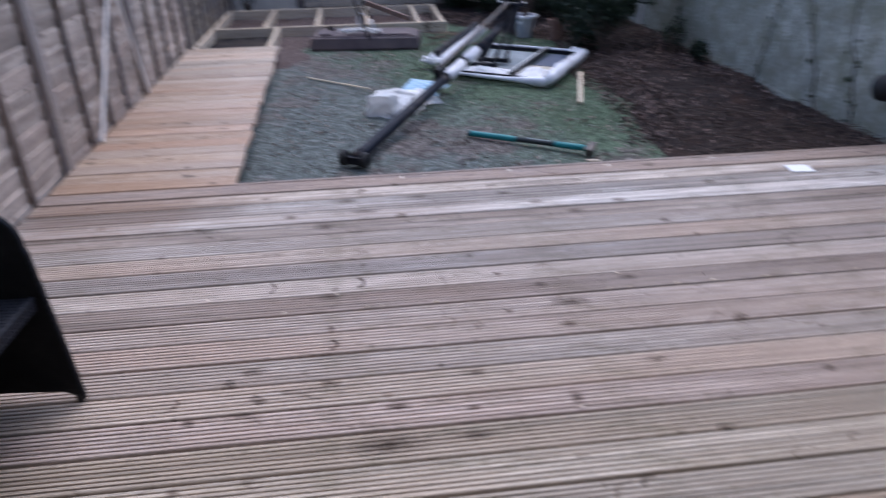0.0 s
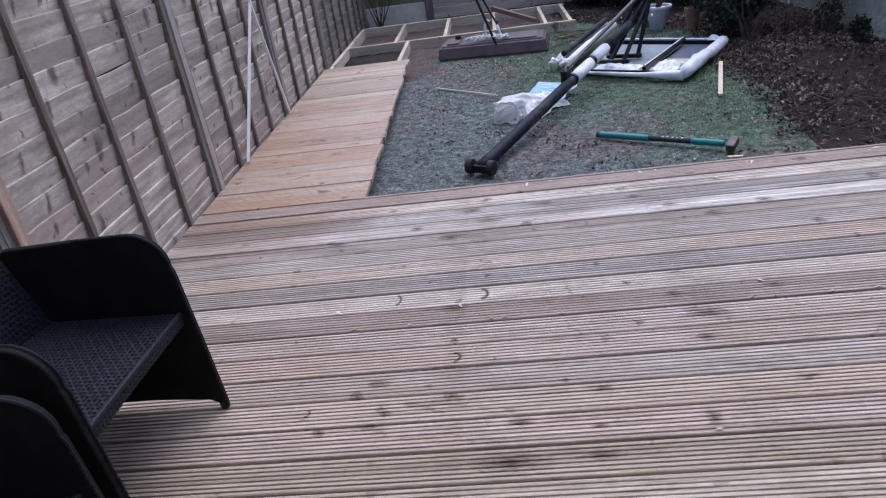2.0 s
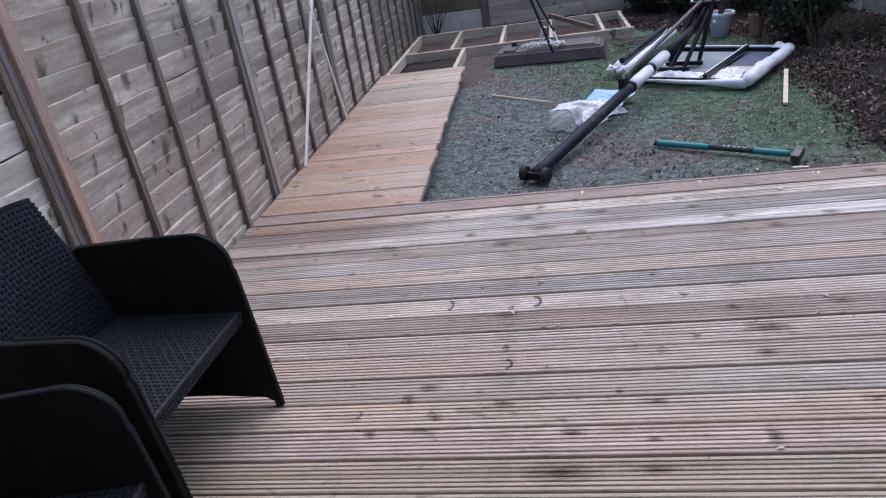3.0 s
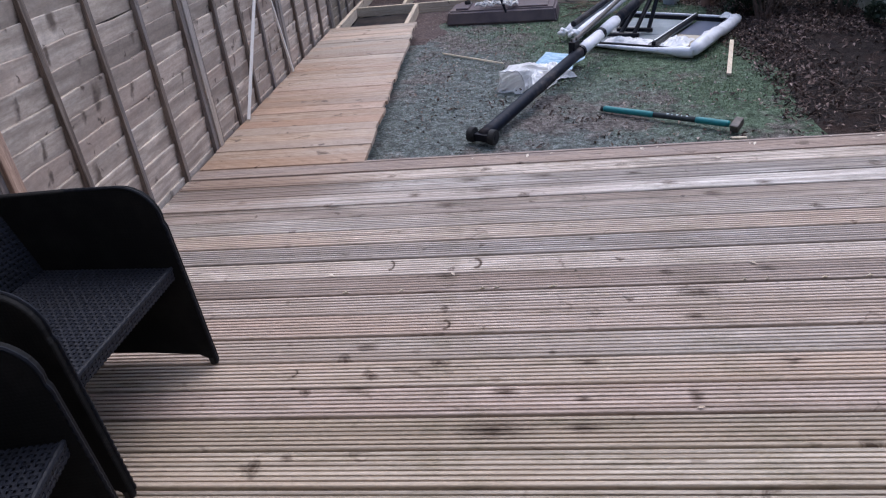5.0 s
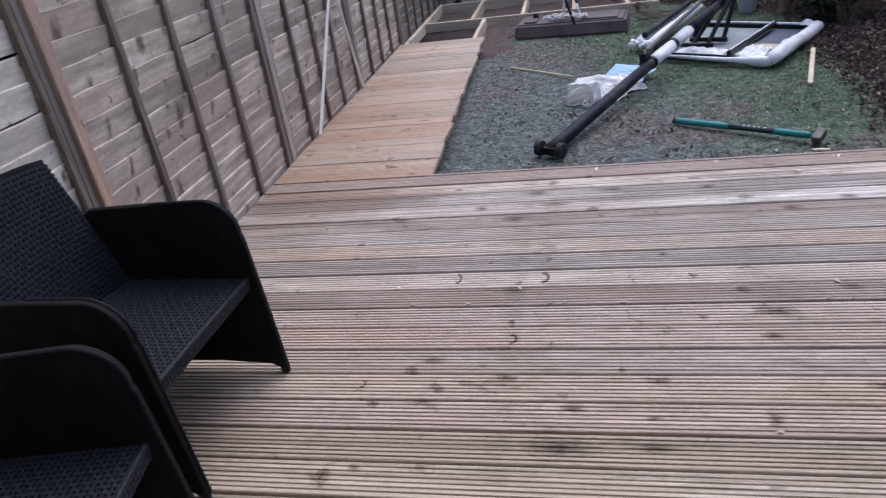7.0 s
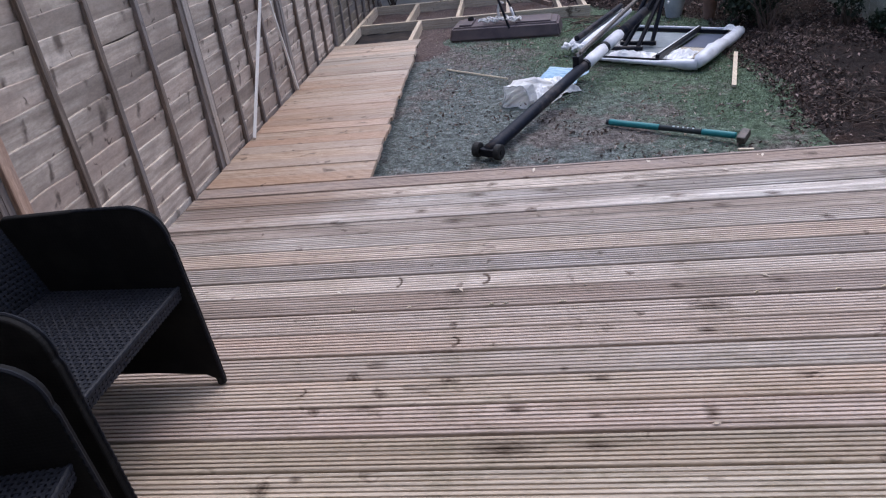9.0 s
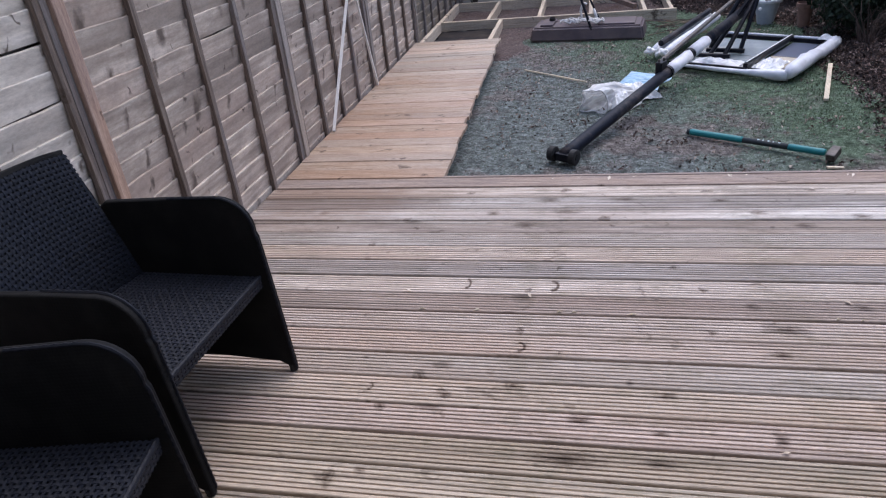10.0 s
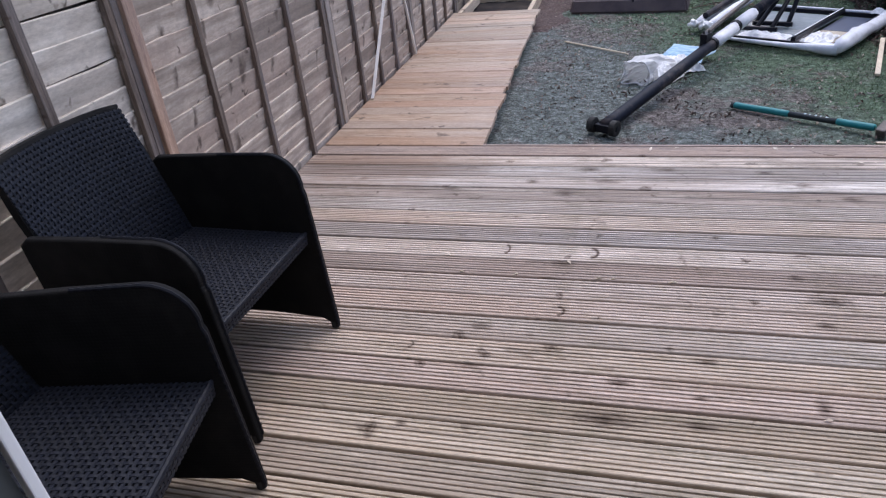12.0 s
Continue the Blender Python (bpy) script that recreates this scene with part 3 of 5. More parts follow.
def build_walls():
    # rendered wall along the plot, in two lengths with a thin joint
    bm = box(WALL_X, WALL_X + 0.2, 0.4, 8.28, GROUND - 0.3, 1.55)
    box(WALL_X + 0.03, WALL_X + 0.2, 8.3, BACK_Y + 0.4, GROUND - 0.3, 1.55, bm=bm)
    wall = tagged(link("wall_east", bm, wall_paint), "weathered grey-green rendered garden wall", "wall", kind="structure")
    part("plinth", box(WALL_X - 0.004, WALL_X + 0.01, 0.45, 8.27, GROUND - 0.2, GROUND + 0.05, 0.002), wall_paint, wall)
    part("joint_strip", box(WALL_X - 0.02, WALL_X + 0.04, 8.26, 8.31, GROUND - 0.1, 1.55, 0.006), white_batten, wall, "pale vertical joint strip")
    # house behind the camera, with the open patio door
    x0, x1 = -0.314, 2.2
    # the upper wall is unseen; its height is set to shade the near deck
    bm = box(-3.2, x0 - 0.07, 0.2, 0.34, GROUND - 0.3, 5.2)
    box(x1 + 0.07, 4.2, 0.2, 0.34, GROUND - 0.3, 5.2, bm=bm)
    box(x0 - 0.07, x1 + 0.07, 0.2, 0.34, 2.2, 5.2, bm=bm)
    tagged(link("wall_house", bm, house_paint), "plain rendered house wall with a patio door", "wall", kind="structure")
    door = base("door_1", label="white plastic patio door frame, opening onto the deck", category="door frame", kind="structure")
    part("door_jamb", box(x0 - 0.068, x0 - 0.009, 0.215, 0.325, -0.02, 2.2, 0.002), gasket, door, "dark glazed edge of the jamb")
    part("door_jamb", box(x0 - 0.009, x0, 0.326, 0.338, -0.02, 2.2, 0.002), white_pvc, door)
    part("door_jamb", box(x1, x1 + 0.068, 0.215, 0.335, -0.02, 2.2, 0.004), white_pvc, door)
    part("door_head", box(x0 - 0.068, x1 + 0.068, 0.215, 0.335, 2.13, 2.198, 0.004), white_pvc, door)
    part("threshold", box(x0, x1, 0.2, 0.338, -0.03, 0.012, 0.004), white_pvc, door)
    # the room that the camera stands in
    bm = box(-1.5, -1.4, -3.6, 0.2, -0.2, 2.6)
    box(3.0, 3.1, -3.6, 0.2, -0.2, 2.6, bm=bm)
    box(-1.5, 3.1, -3.7, -3.6, -0.2, 2.6, bm=bm)
    tagged(link("wall_room", bm, room_paint), "plain painted walls of the room", "wall", kind="structure")
    tagged(link("floor", box(-1.4, 3.0, -3.6, 0.2, -0.1, 0.0), room_floor), "plain brown room floor", "floor", kind="structure")
    tagged(link("ceiling", box(-1.5, 3.1, -3.7, 0.2, 2.6, 2.7), room_paint), "plain painted ceiling", "ceiling", kind="structure")


# ---------------------------------------------------------------- fences


def slat_mesh(name, length, height, material, axis, seed):
    """One overlapping fence slat, thick and proud at its top edge, with a slightly waney edge. Runs along axis from 0."""
    bm = bmesh.new()
    n = 10
    rings = []
    for k in range(n + 1):
        u = length * k / n
        w = 0.015 * noise.noise((u * 2.3, seed * 7.7, 0)) + 0.004 * noise.noise((u * 8, seed * 3.1, 4))
        bow = 0.004 * noise.noise((u * 1.3, seed * 5.3, 9))
        prof = [(0.000 + bow, -0.012), (0.012 + bow, -0.012), (0.026 + bow, height + w - 0.003), (0.0235 + bow, height + w), (0.004 + bow, height + w - 0.001)]
        rings.append([bm.verts.new((d, u, z) if axis == "y" else (u, -d, z)) for d, z in prof])
    for a, b in zip(rings, rings[1:]):
        for k in range(5):
            bm.faces.new((a[k], a[(k + 1) % 5], b[(k + 1) % 5], b[k]))
    bm.faces.new(rings[0])
    bm.faces.new(rings[-1][::-1])
    bmesh.ops.recalc_face_normals(bm, faces=bm.faces[:])
    me = bpy.data.meshes.new(name)
    bm.to_mesh(me)
    bm.free()
    me.materials.append(material)
    return me


def build_left_fence():
    rng = random.Random(5)
    posts = [0.5, 2.235, 4.035, 5.75, 7.45, 9.2]
    fence = base("wall_west", label="weathered brown-grey overlapping slat fence with upright battens", category="fence", kind="structure")
    lap, top = 0.1035, 1.8
    front = FENCE_X + 0.016
    for n, y in enumerate(posts):
        y1 = posts[n + 1] if n + 1 < len(posts) else BACK_Y + 0.1
        span = y1 - y
        # first panel paler, the last two darker and browner
        meshes = [slat_mesh("slat", span - 0.02, lap - 0.005, pale_fence_wood if n == 0 else fence_wood if n < 4 else dark_fence_wood, "y", n * 10 + v) for v in range(5)]
        shift = 0.0 if n in (1, 2) else rng.uniform(-0.02, 0.02)
        for k in range(-5, 14):
            # each slat's upper edge shows as a lap line
            z = 0.435 + lap * k + shift + rng.uniform(-0.004, 0.004) - (lap - 0.005)
            share("slat", meshes[rng.randrange(5)], fence, pose(FENCE_X - 0.03 + rng.uniform(-0.002, 0.002), y + 0.01, z, rng.uniform(-0.2, 0.2), 0, 0))
        for k in range(1, 4):
            yb = y + 0.01 + (span - 0.11) * k / 4 + 0.022 * k / 4 + rng.uniform(-0.008, 0.008)
            if n == 1:
                yb = (2.668, 3.088, 3.512)[k - 1]
            part("batten", box(FENCE_X - 0.008, front + rng.uniform(-0.003, 0.003), yb - 0.018, yb + 0.018, GROUND, top + 0.03, 0.003), batten_wood, fence)
        # the last batten of a panel stands against the next post, the first one behind the post before
        part("batten", box(FENCE_X - 0.008, front + 0.002, y1 - 0.09, y1 - 0.045, GROUND, top + 0.03, 0.003), batten_wood, fence)
        part("batten", box(FENCE_X - 0.008, front - 0.004, y + 0.047, y + 0.064, GROUND, top + 0.03, 0.003), batten_wood, fence)
        if n == 1:
            part("post", box(FENCE_X - 0.06, FENCE_X + 0.04, y - 0.026, y + 0.034, GROUND - 0.2, top + 0.08, 0.005), post_wood, fence, "reddish brown square post")
            part("batten", box(FENCE_X - 0.02, FENCE_X + 0.022, y - 0.062, y - 0.028, GROUND, top + 0.03, 0.004), batten_wood, fence)
        else:
            part("post", box(FENCE_X - 0.06, FENCE_X + 0.024, y - 0.035, y + 0.03, GROUND - 0.2, top + 0.08, 0.006), pale_post, fence, "pale grey-brown square post")
    part("backing", box(FENCE_X - 0.075, FENCE_X - 0.062, 0.3, BACK_Y + 0.3, GROUND - 0.2, top), batten_wood, fence)
    part("gravel_board", box(FENCE_X - 0.02, FENCE_X + 0.002, 0.4, BACK_Y, GROUND - 0.1, GROUND + 0.1, 0.004), batten_wood, fence)


def build_back_fence():
    rng = random.Random(8)
    fence = base("wall_north", label="grey weathered slat fence with dark posts", category="fence", kind="structure")
    for x0, x1 in ((-0.63, 1.42), (1.47, WALL_X + 0.1)):
        meshes = [slat_mesh("slat", x1 - x0, 0.15, back_wood, "x", 60 + v + x0) for v in range(3)]
        z = GROUND + 0.04
        while z < 1.8:
            share("slat", meshes[rng.randrange(3)], fence, pose(x0, BACK_Y + rng.uniform(-0.003, 0.003), z))
            z += 0.15
        for k in (1, 2):
            xb = x0 + (x1 - x0) * k / 3
            part("batten", box(xb - 0.018, xb + 0.018, BACK_Y - 0.035, BACK_Y - 0.012, GROUND, 1.8, 0.003), back_wood, fence)
    for x in (-0.69, 1.445):
        part("post", box(x - 0.05, x + 0.05, BACK_Y - 0.05, BACK_Y + 0.05, GROUND - 0.2, 1.9, 0.006), batten_wood, fence)
    part("gravel_board", box(-1.7, -0.74, BACK_Y - 0.03, BACK_Y + 0.02, GROUND - 0.1, 0.135, 0.008), concrete, fence, "pale grey concrete gravel board")
    part("panel", box(-1.7, -0.74, BACK_Y - 0.01, BACK_Y + 0.02, 0.139, 1.8, 0.004), olive_board, fence, "dark olive boarded panel")
    part("backing", box(-1.8, WALL_X + 0.3, BACK_Y + 0.06, BACK_Y + 0.08, GROUND - 0.2, 1.8), batten_wood, fence)


# ---------------------------------------------------------------- deck and walkway


def deck_board_mesh(length, width, groove, thick=0.028, ribs=7):
    """A grooved deck board: seven ribs with rounded shoulders, along x from 0."""
    prof = [(0.0, -thick), (0.0, -0.006), (0.0014, -0.0022)]
    pitch = width / ribs
    for k in range(ribs):
        y0, y1 = k * pitch, (k + 1) * pitch
        a = y0 + (0.0033 if k else 0.003)
        b = y1 - (0.0033 if k < ribs - 1 else 0.003)
        prof += [(a, -0.0008), (a + 0.0012, 0.0), (b - 0.0012, 0.0), (b, -0.0008)]
        if k < ribs - 1:
            prof += [(y1 - 0.0023, -groove), (y1 + 0.0023, -groove)]
    prof += [(width - 0.0014, -0.0022), (width, -0.006), (width, -thick)]
    bm = bmesh.new()
    ends = [[bm.verts.new((x, y, z)) for y, z in prof] for x in (0.0, length)]
    n = len(prof)
    for k in range(n):
        bm.faces.new((ends[0][k], ends[0][(k + 1) % n], ends[1][(k + 1) % n], ends[1][k]))
    bm.faces.new(ends[0])
    bm.faces.new(ends[1][::-1])
    bmesh.ops.recalc_face_normals(bm, faces=bm.faces[:])
    me = bpy.data.meshes.new("deck_board")
    bm.to_mesh(me)
    bm.free()
    return me


def build_deck():
    rng = random.Random(3)
    deck = base("deck", label="weathered grooved timber deck with grey-brown boards", category="deck", kind="structure")
    meshes = []
    for width, groove in ((0.0105, 0.0014), (0.0118, 0.0038), (0.009, 0.0055), (0.012, 0.0062), (0.0105, 0.0065)):
        meshes.append(deck_board_mesh(WALL_X - FENCE_X - 0.06, PITCH - width, groove))
        meshes[-1].materials.append(outer_wood if groove < 0.003 else deck_wood)
    brown = meshes[0].copy()
    brown.materials.clear()
    brown.materials.append(edge_wood)
    # each board has weathered to a tone of its own
    tones = ((1, 1, 1), (1.1, 1.04, 1.0), (0.86, 0.87, 0.9), (1.25, 1.27, 1.32), (0.7, 0.65, 0.63), (1.02, 1.02, 1.05), (1.14, 1.08, 1.05), (0.84, 0.84, 0.88),
             (1.15, 1.12, 1.12), (0.76, 0.7, 0.69), (1.06, 1.0, 0.99), (1.04, 0.965, 0.945), (0.92, 0.9, 0.9), (1.08, 1.02, 0.97), (1.0, 0.915, 0.895), (0.88, 0.86, 0.79),
             (1.06, 1.03, 0.95), (0.84, 0.81, 0.75))
    for k in range(25):
        # the outer boards are worn nearly smooth
        me = brown if k == 0 else meshes[0] if k < 5 else meshes[1] if k < 10 else meshes[rng.choice((2, 3, 4))]
        y = DECK_Y - (k + 1) * PITCH + 0.005 - (0.014 if 0 < k < 5 else 0.006)
        board = share("deck_board", me, deck, pose(FENCE_X + 0.012, y + rng.uniform(-0.0015, 0.0015), rng.uniform(-0.003, 0.0015), 0, 0, rng.uniform(-0.025, 0.025)))
        board.color = (*(tones[k] if k < len(tones) else [rng.uniform(0.8, 0.98) * v for v in (1.0, 0.98, 0.91)]), 1)
    # splinters along one worn joint
    y = DECK_Y - 10 * PITCH + 0.005
    for k in range(16):
        x, long = rng.uniform(-1.3, 3.2), rng.uniform(0.012, 0.05)
        part("splinter", tube([(x, y - 0.004, 0.001), (x + long * 0.5, y + rng.uniform(-0.006, 0.004), 0.005), (x + long, y + rng.uniform(-0.004, 0.008), 0.002)],
                              [0.001, 0.0035, 0.001], 5), stick_wood, deck, "pale splinter on the board's edge")
    part("fascia", box(FENCE_X + 0.95, WALL_X - 0.04, DECK_Y + 0.002, DECK_Y + 0.022, GROUND - 0.02, -0.003, 0.003), edge_wood, deck, "dark brown edge board")
    for x in np.linspace(FENCE_X + 0.1, WALL_X - 0.15, 11):
        part("joist", box(x - 0.022, x + 0.022, 0.36, DECK_Y, GROUND - 0.02, -0.03), batten_wood, deck)


def build_walkway():
    rng = random.Random(11)
    path = base("walkway", label="damp orange-brown timber boardwalk beside the fence", category="boardwalk", kind="structure")
    y, k = DECK_Y + 0.004, 0
    while y < 7.26:
        w = PITCH - rng.uniform(0.003, 0.006)
        edge = -0.61 - 0.025 * (y - DECK_Y) + rng.uniform(-0.012, 0.012)
        x0 = FENCE_X + 0.012 + rng.uniform(0, 0.006)
        me = deck_board_mesh(edge - x0, w, 0.0016)
        # boards beyond about y = 6.2 take the paler wood
        me.materials.append(walk_wood if y + rng.uniform(-0.6, 0.6) < 6.2 else walk_wood_pale)
        share("walkway_board", me, path, pose(x0, y, rng.uniform(-0.003, 0.002), 0, 0, rng.uniform(-0.06, 0.06)))
        y += PITCH
    for x in (FENCE_X + 0.05, -0.77):
        part("joist", box(x - 0.023, x + 0.023, DECK_Y + 0.03, 7.2, GROUND - 0.02, -0.03, 0.002), batten_wood, path)


def build_deck_frame():
    """The unfinished joist frame that the walkway leads to."""
    frame_ = base("deck_frame", label="unfinished pale timber joist frame with empty bays", category="timber frame")
    top, bot = -0.03, -0.155
    part("beam", box(-1.6, 1.2, 8.50, 8.547, bot, top, 0.003), joist_wood, frame_)
    part("beam", box(-1.6, 1.2, 9.79, 9.837, bot, top, 0.003), joist_wood, frame_)
    part("joist", box(-1.605, -1.56, 7.2, 8.497, bot, top, 0.003), joist_wood_y, frame_)
    part("joist", box(-0.845, -0.80, 7.2, 8.497, bot, top, 0.003), joist_wood_y, frame_)
    for x in (-1.58, -0.985, -0.37, 0.24, 0.855, 1.15):
        part("joist", box(x - 0.022, x + 0.022, 8.55, 9.787, bot, top, 0.003), joist_wood_y, frame_)
    sheet = bmesh.new()
    n = 18
    g = [[sheet.verts.new((-1.55 + 0.72 * i / n, 7.2 + 1.28 * j / n, GROUND + 0.022 + 0.012 * noise.noise((i * 0.5, j * 0.5, 3))))
          for i in range(n + 1)] for j in range(n + 1)]
    for a, b in zip(g, g[1:]):
        for i in range(n):
            sheet.faces.new((a[i], a[i + 1], b[i + 1], b[i]))
    bmesh.ops.solidify(sheet, geom=sheet.faces[:], thickness=0.003)
    tagged(link("ground_sheet", sheet, membrane, True), "black weed sheet lying inside the timber frame", "weed sheet")
    plank = tube(between((0.74, 8.56, 0.01), (0.24, 9.3, 0.1), 2), 0.036, 4)
    tagged(link("plank", plank, dark_timber), "dark brown plank leaning across the timber frame", "plank")


# ---------------------------------------------------------------- chairs


def weave(surface, nu, nv, bm, flat=0.31, amp=0.001, thick=0.001):
    """Basket weave of nu by nv crossing flat strands over surface(s, t), which gives a place and its normal; square holes stay open between them."""
    for across in (False, True):
        count, run = (nv, nu) if across else (nu, nv)
        for i in range(count):
            rows = []
            for k in range(2 * run + 1):
                along = k / (2 * run)
                lift = amp * math.cos(math.pi * (along * run - 0.5 + i + (1 if across else 0)))
                row = []
                for edge, up in ((-flat, -thick), (-flat * 0.8, thick), (flat * 0.8, thick), (flat, -thick)):
                    side = (i + 0.5 + edge) / count
                    p, n = surface(along, side) if across else surface(side, along)
                    row.append(bm.verts.new(p + n * (lift + up)))
                rows.append(row)
            for a, b in zip(rows, rows[1:]):
                for k in range(3):
                    f = (a[k], a[k + 1], b[k + 1], b[k])
                    bm.faces.new(f if across else f[::-1])
    return bm


TH = 0.026


def side_outline(depth):
    """A side panel seen from its side: x from the back (0) to the front foot (depth), z up."""
    pts = [(0.10, 0.035), (0.35, 0.046), (depth - 0.06, 0.04), (depth - 0.03, 0.024), (depth - 0.026, 0.0), (depth - 0.002, 0.0), (depth, 0.02)]
    pts += [(depth - 0.012, 0.30), (depth - 0.025, 0.55)]
    cx, cz, r = depth - 0.14, 0.582, 0.11
    for k in range(9):
        a = radians(-8 + 98 * k / 8)
        pts.append((cx + r * math.cos(a), cz + r * math.sin(a)))
    pts += [(0.30, 0.686), (0.06, 0.672), (0.03, 0.65), (0.06, 0.30)]
    return pts


def build_chair(m):
    """A tub armchair of black woven plastic. Faces +x; the origin lies on the floor, below the back."""
    depth, width = 0.632, 0.604
    chair = base("armchair", m, label="black woven wicker garden armchair with closed side panels", category="armchair", group="wicker armchairs")
    for s in (0, 1):
        y0 = s * (width - TH)
        bm = bmesh.new()
        a = [bm.verts.new((x, y0, z)) for x, z in side_outline(depth)]
        b = [bm.verts.new((x, y0 + TH, z)) for x, z in side_outline(depth)]
        n = len(a)
        bm.faces.new(a)
        bm.faces.new(b[::-1])
        for k in range(n):
            bm.faces.new((a[k], b[k], b[(k + 1) % n], a[(k + 1) % n]))
        bmesh.ops.recalc_face_normals(bm, faces=bm.faces[:])
        rim = [e for e in bm.edges if len(e.link_faces) == 2 and abs(e.verts[0].co.y - e.verts[1].co.y) < 1e-5]
        bmesh.ops.bevel(bm, geom=rim, offset=0.007, segments=3, affect="EDGES", profile=0.5)
        panel = part("side_panel", bm, wicker, chair)
        # braided cord along the rim
        rng = random.Random(4 + s)
        pts = side_outline(depth)[6:19]
        cord = bmesh.new()
        path = []
        for p, q in zip(pts, pts[1:]):
            steps = max(1, int(math.dist(p, q) / 0.012))
            path += [(p[0] + (q[0] - p[0]) * k / steps, y0 + (TH - 0.004 if s == 0 else 0.004) + 0.001 * (1 if k % 2 else -1), p[1] + (q[1] - p[1]) * k / steps) for k in range(steps)]
        tube(path, [0.0048 + 0.0008 * (k % 2) for k in range(len(path))], 6, 0.0, cord)
        part("rim_cord", cord, rim_strand, panel)
        part("foot", lathe([(0.013, -0.002), (0.015, 0.0), (0.015, 0.03)], 12, (depth - 0.016, y0 + TH / 2, 0.0)), rubber, panel, "small black plastic foot")
        part("foot", lathe([(0.013, -0.002), (0.015, 0.0), (0.015, 0.04)], 12, (0.115, y0 + TH / 2, 0.0)), rubber, panel, "small black plastic foot")
    # seat
    seat = part("seat", box(0.08, depth - 0.046, 0.034, width - 0.034, 0.368, 0.402, 0.01), wicker, chair)
    top = lambda s, t: (Vector((0.09 + (depth - 0.136) * s, 0.036 + (width - 0.072) * t, 0.405 + 0.004 * s)), Vector((0, 0, 1)))
    lip = lambda s, t: (Vector((depth - 0.044 + 0.004 * s, 0.036 + (width - 0.072) * t, 0.366 + 0.04 * s)), Vector((1, 0, 0)))
    bm = weave(top, 31, 32, bmesh.new())
    weave(lip, 3, 32, bm)
    part("seat_weave", bm, strand, seat)
    roll = [(depth - 0.045, 0.034 + (width - 0.068) * k / 40, 0.407 + 0.0012 * (k % 2)) for k in range(41)]
    part("seat_edge", tube(roll, [0.0065 + 0.001 * (k % 2) for k in range(41)], 7), strand, seat)
    # back: leans to the rear, slightly curved, rounded at the top
    bm = bmesh.new()
    nu, nz, back = 12, 10, []
    for face in (0, 1):
        rows = []
        for j in range(nz + 1):
            z = 0.36 + 0.51 * j / nz
            row = []
            for i in range(nu + 1):
                t = i / nu * 2 - 1
                inset = 0.03 * max(0.0, j / nz - 0.72)
                y = width / 2 + t * (width / 2 - 0.037 - inset * 1.6)
                x = 0.145 - 0.3 * (z - 0.36) - 0.035 * (1 - t * t) + (0.0 if face else -0.03)
                row.append(bm.verts.new((x, y, z - 0.01 * t ** 4 * (j / nz))))
            rows.append(row)
        back.append(rows)
    for rows, flip in ((back[0], False), (back[1], True)):
        for a, b in zip(rows, rows[1:]):
            for i in range(nu):
                f = (a[i], a[i + 1], b[i + 1], b[i])
                bm.faces.new(f[::-1] if flip else f)
    for j in range(nz):
        for i in (0, nu):
            bm.faces.new((back[0][j][i], back[0][j + 1][i], back[1][j + 1][i], back[1][j][i]))
    for i in range(nu):
        for j in (0, nz):
            bm.faces.new((back[0][j][i], back[0][j][i + 1], back[1][j][i + 1], back[1][j][i]))
    bmesh.ops.recalc_face_normals(bm, faces=bm.faces[:])
    rest = part("backrest", bm, wicker, chair)

    def face(u, w):
        t, z = u * 2 - 1, 0.375 + 0.488 * w
        return Vector((0.148 - 0.3 * (z - 0.36) - 0.035 * (1 - t * t), 0.042 + (width - 0.084) * u, z - 0.01 * t ** 4 * w)), Vector((0.958, -0.08 * t, 0.287)).normalized()

    bm = weave(face, 33, 30, bmesh.new())
    crown = [face(k / 40, 1.0)[0] + Vector((-0.012, 0, 0.006)) for k in range(41)]
    part("back_edge", tube(crown, 0.0075, 8), wicker, rest)
    part("back_weave", bm, back_strand, rest)
    return chair


# ---------------------------------------------------------------- things on the lawn


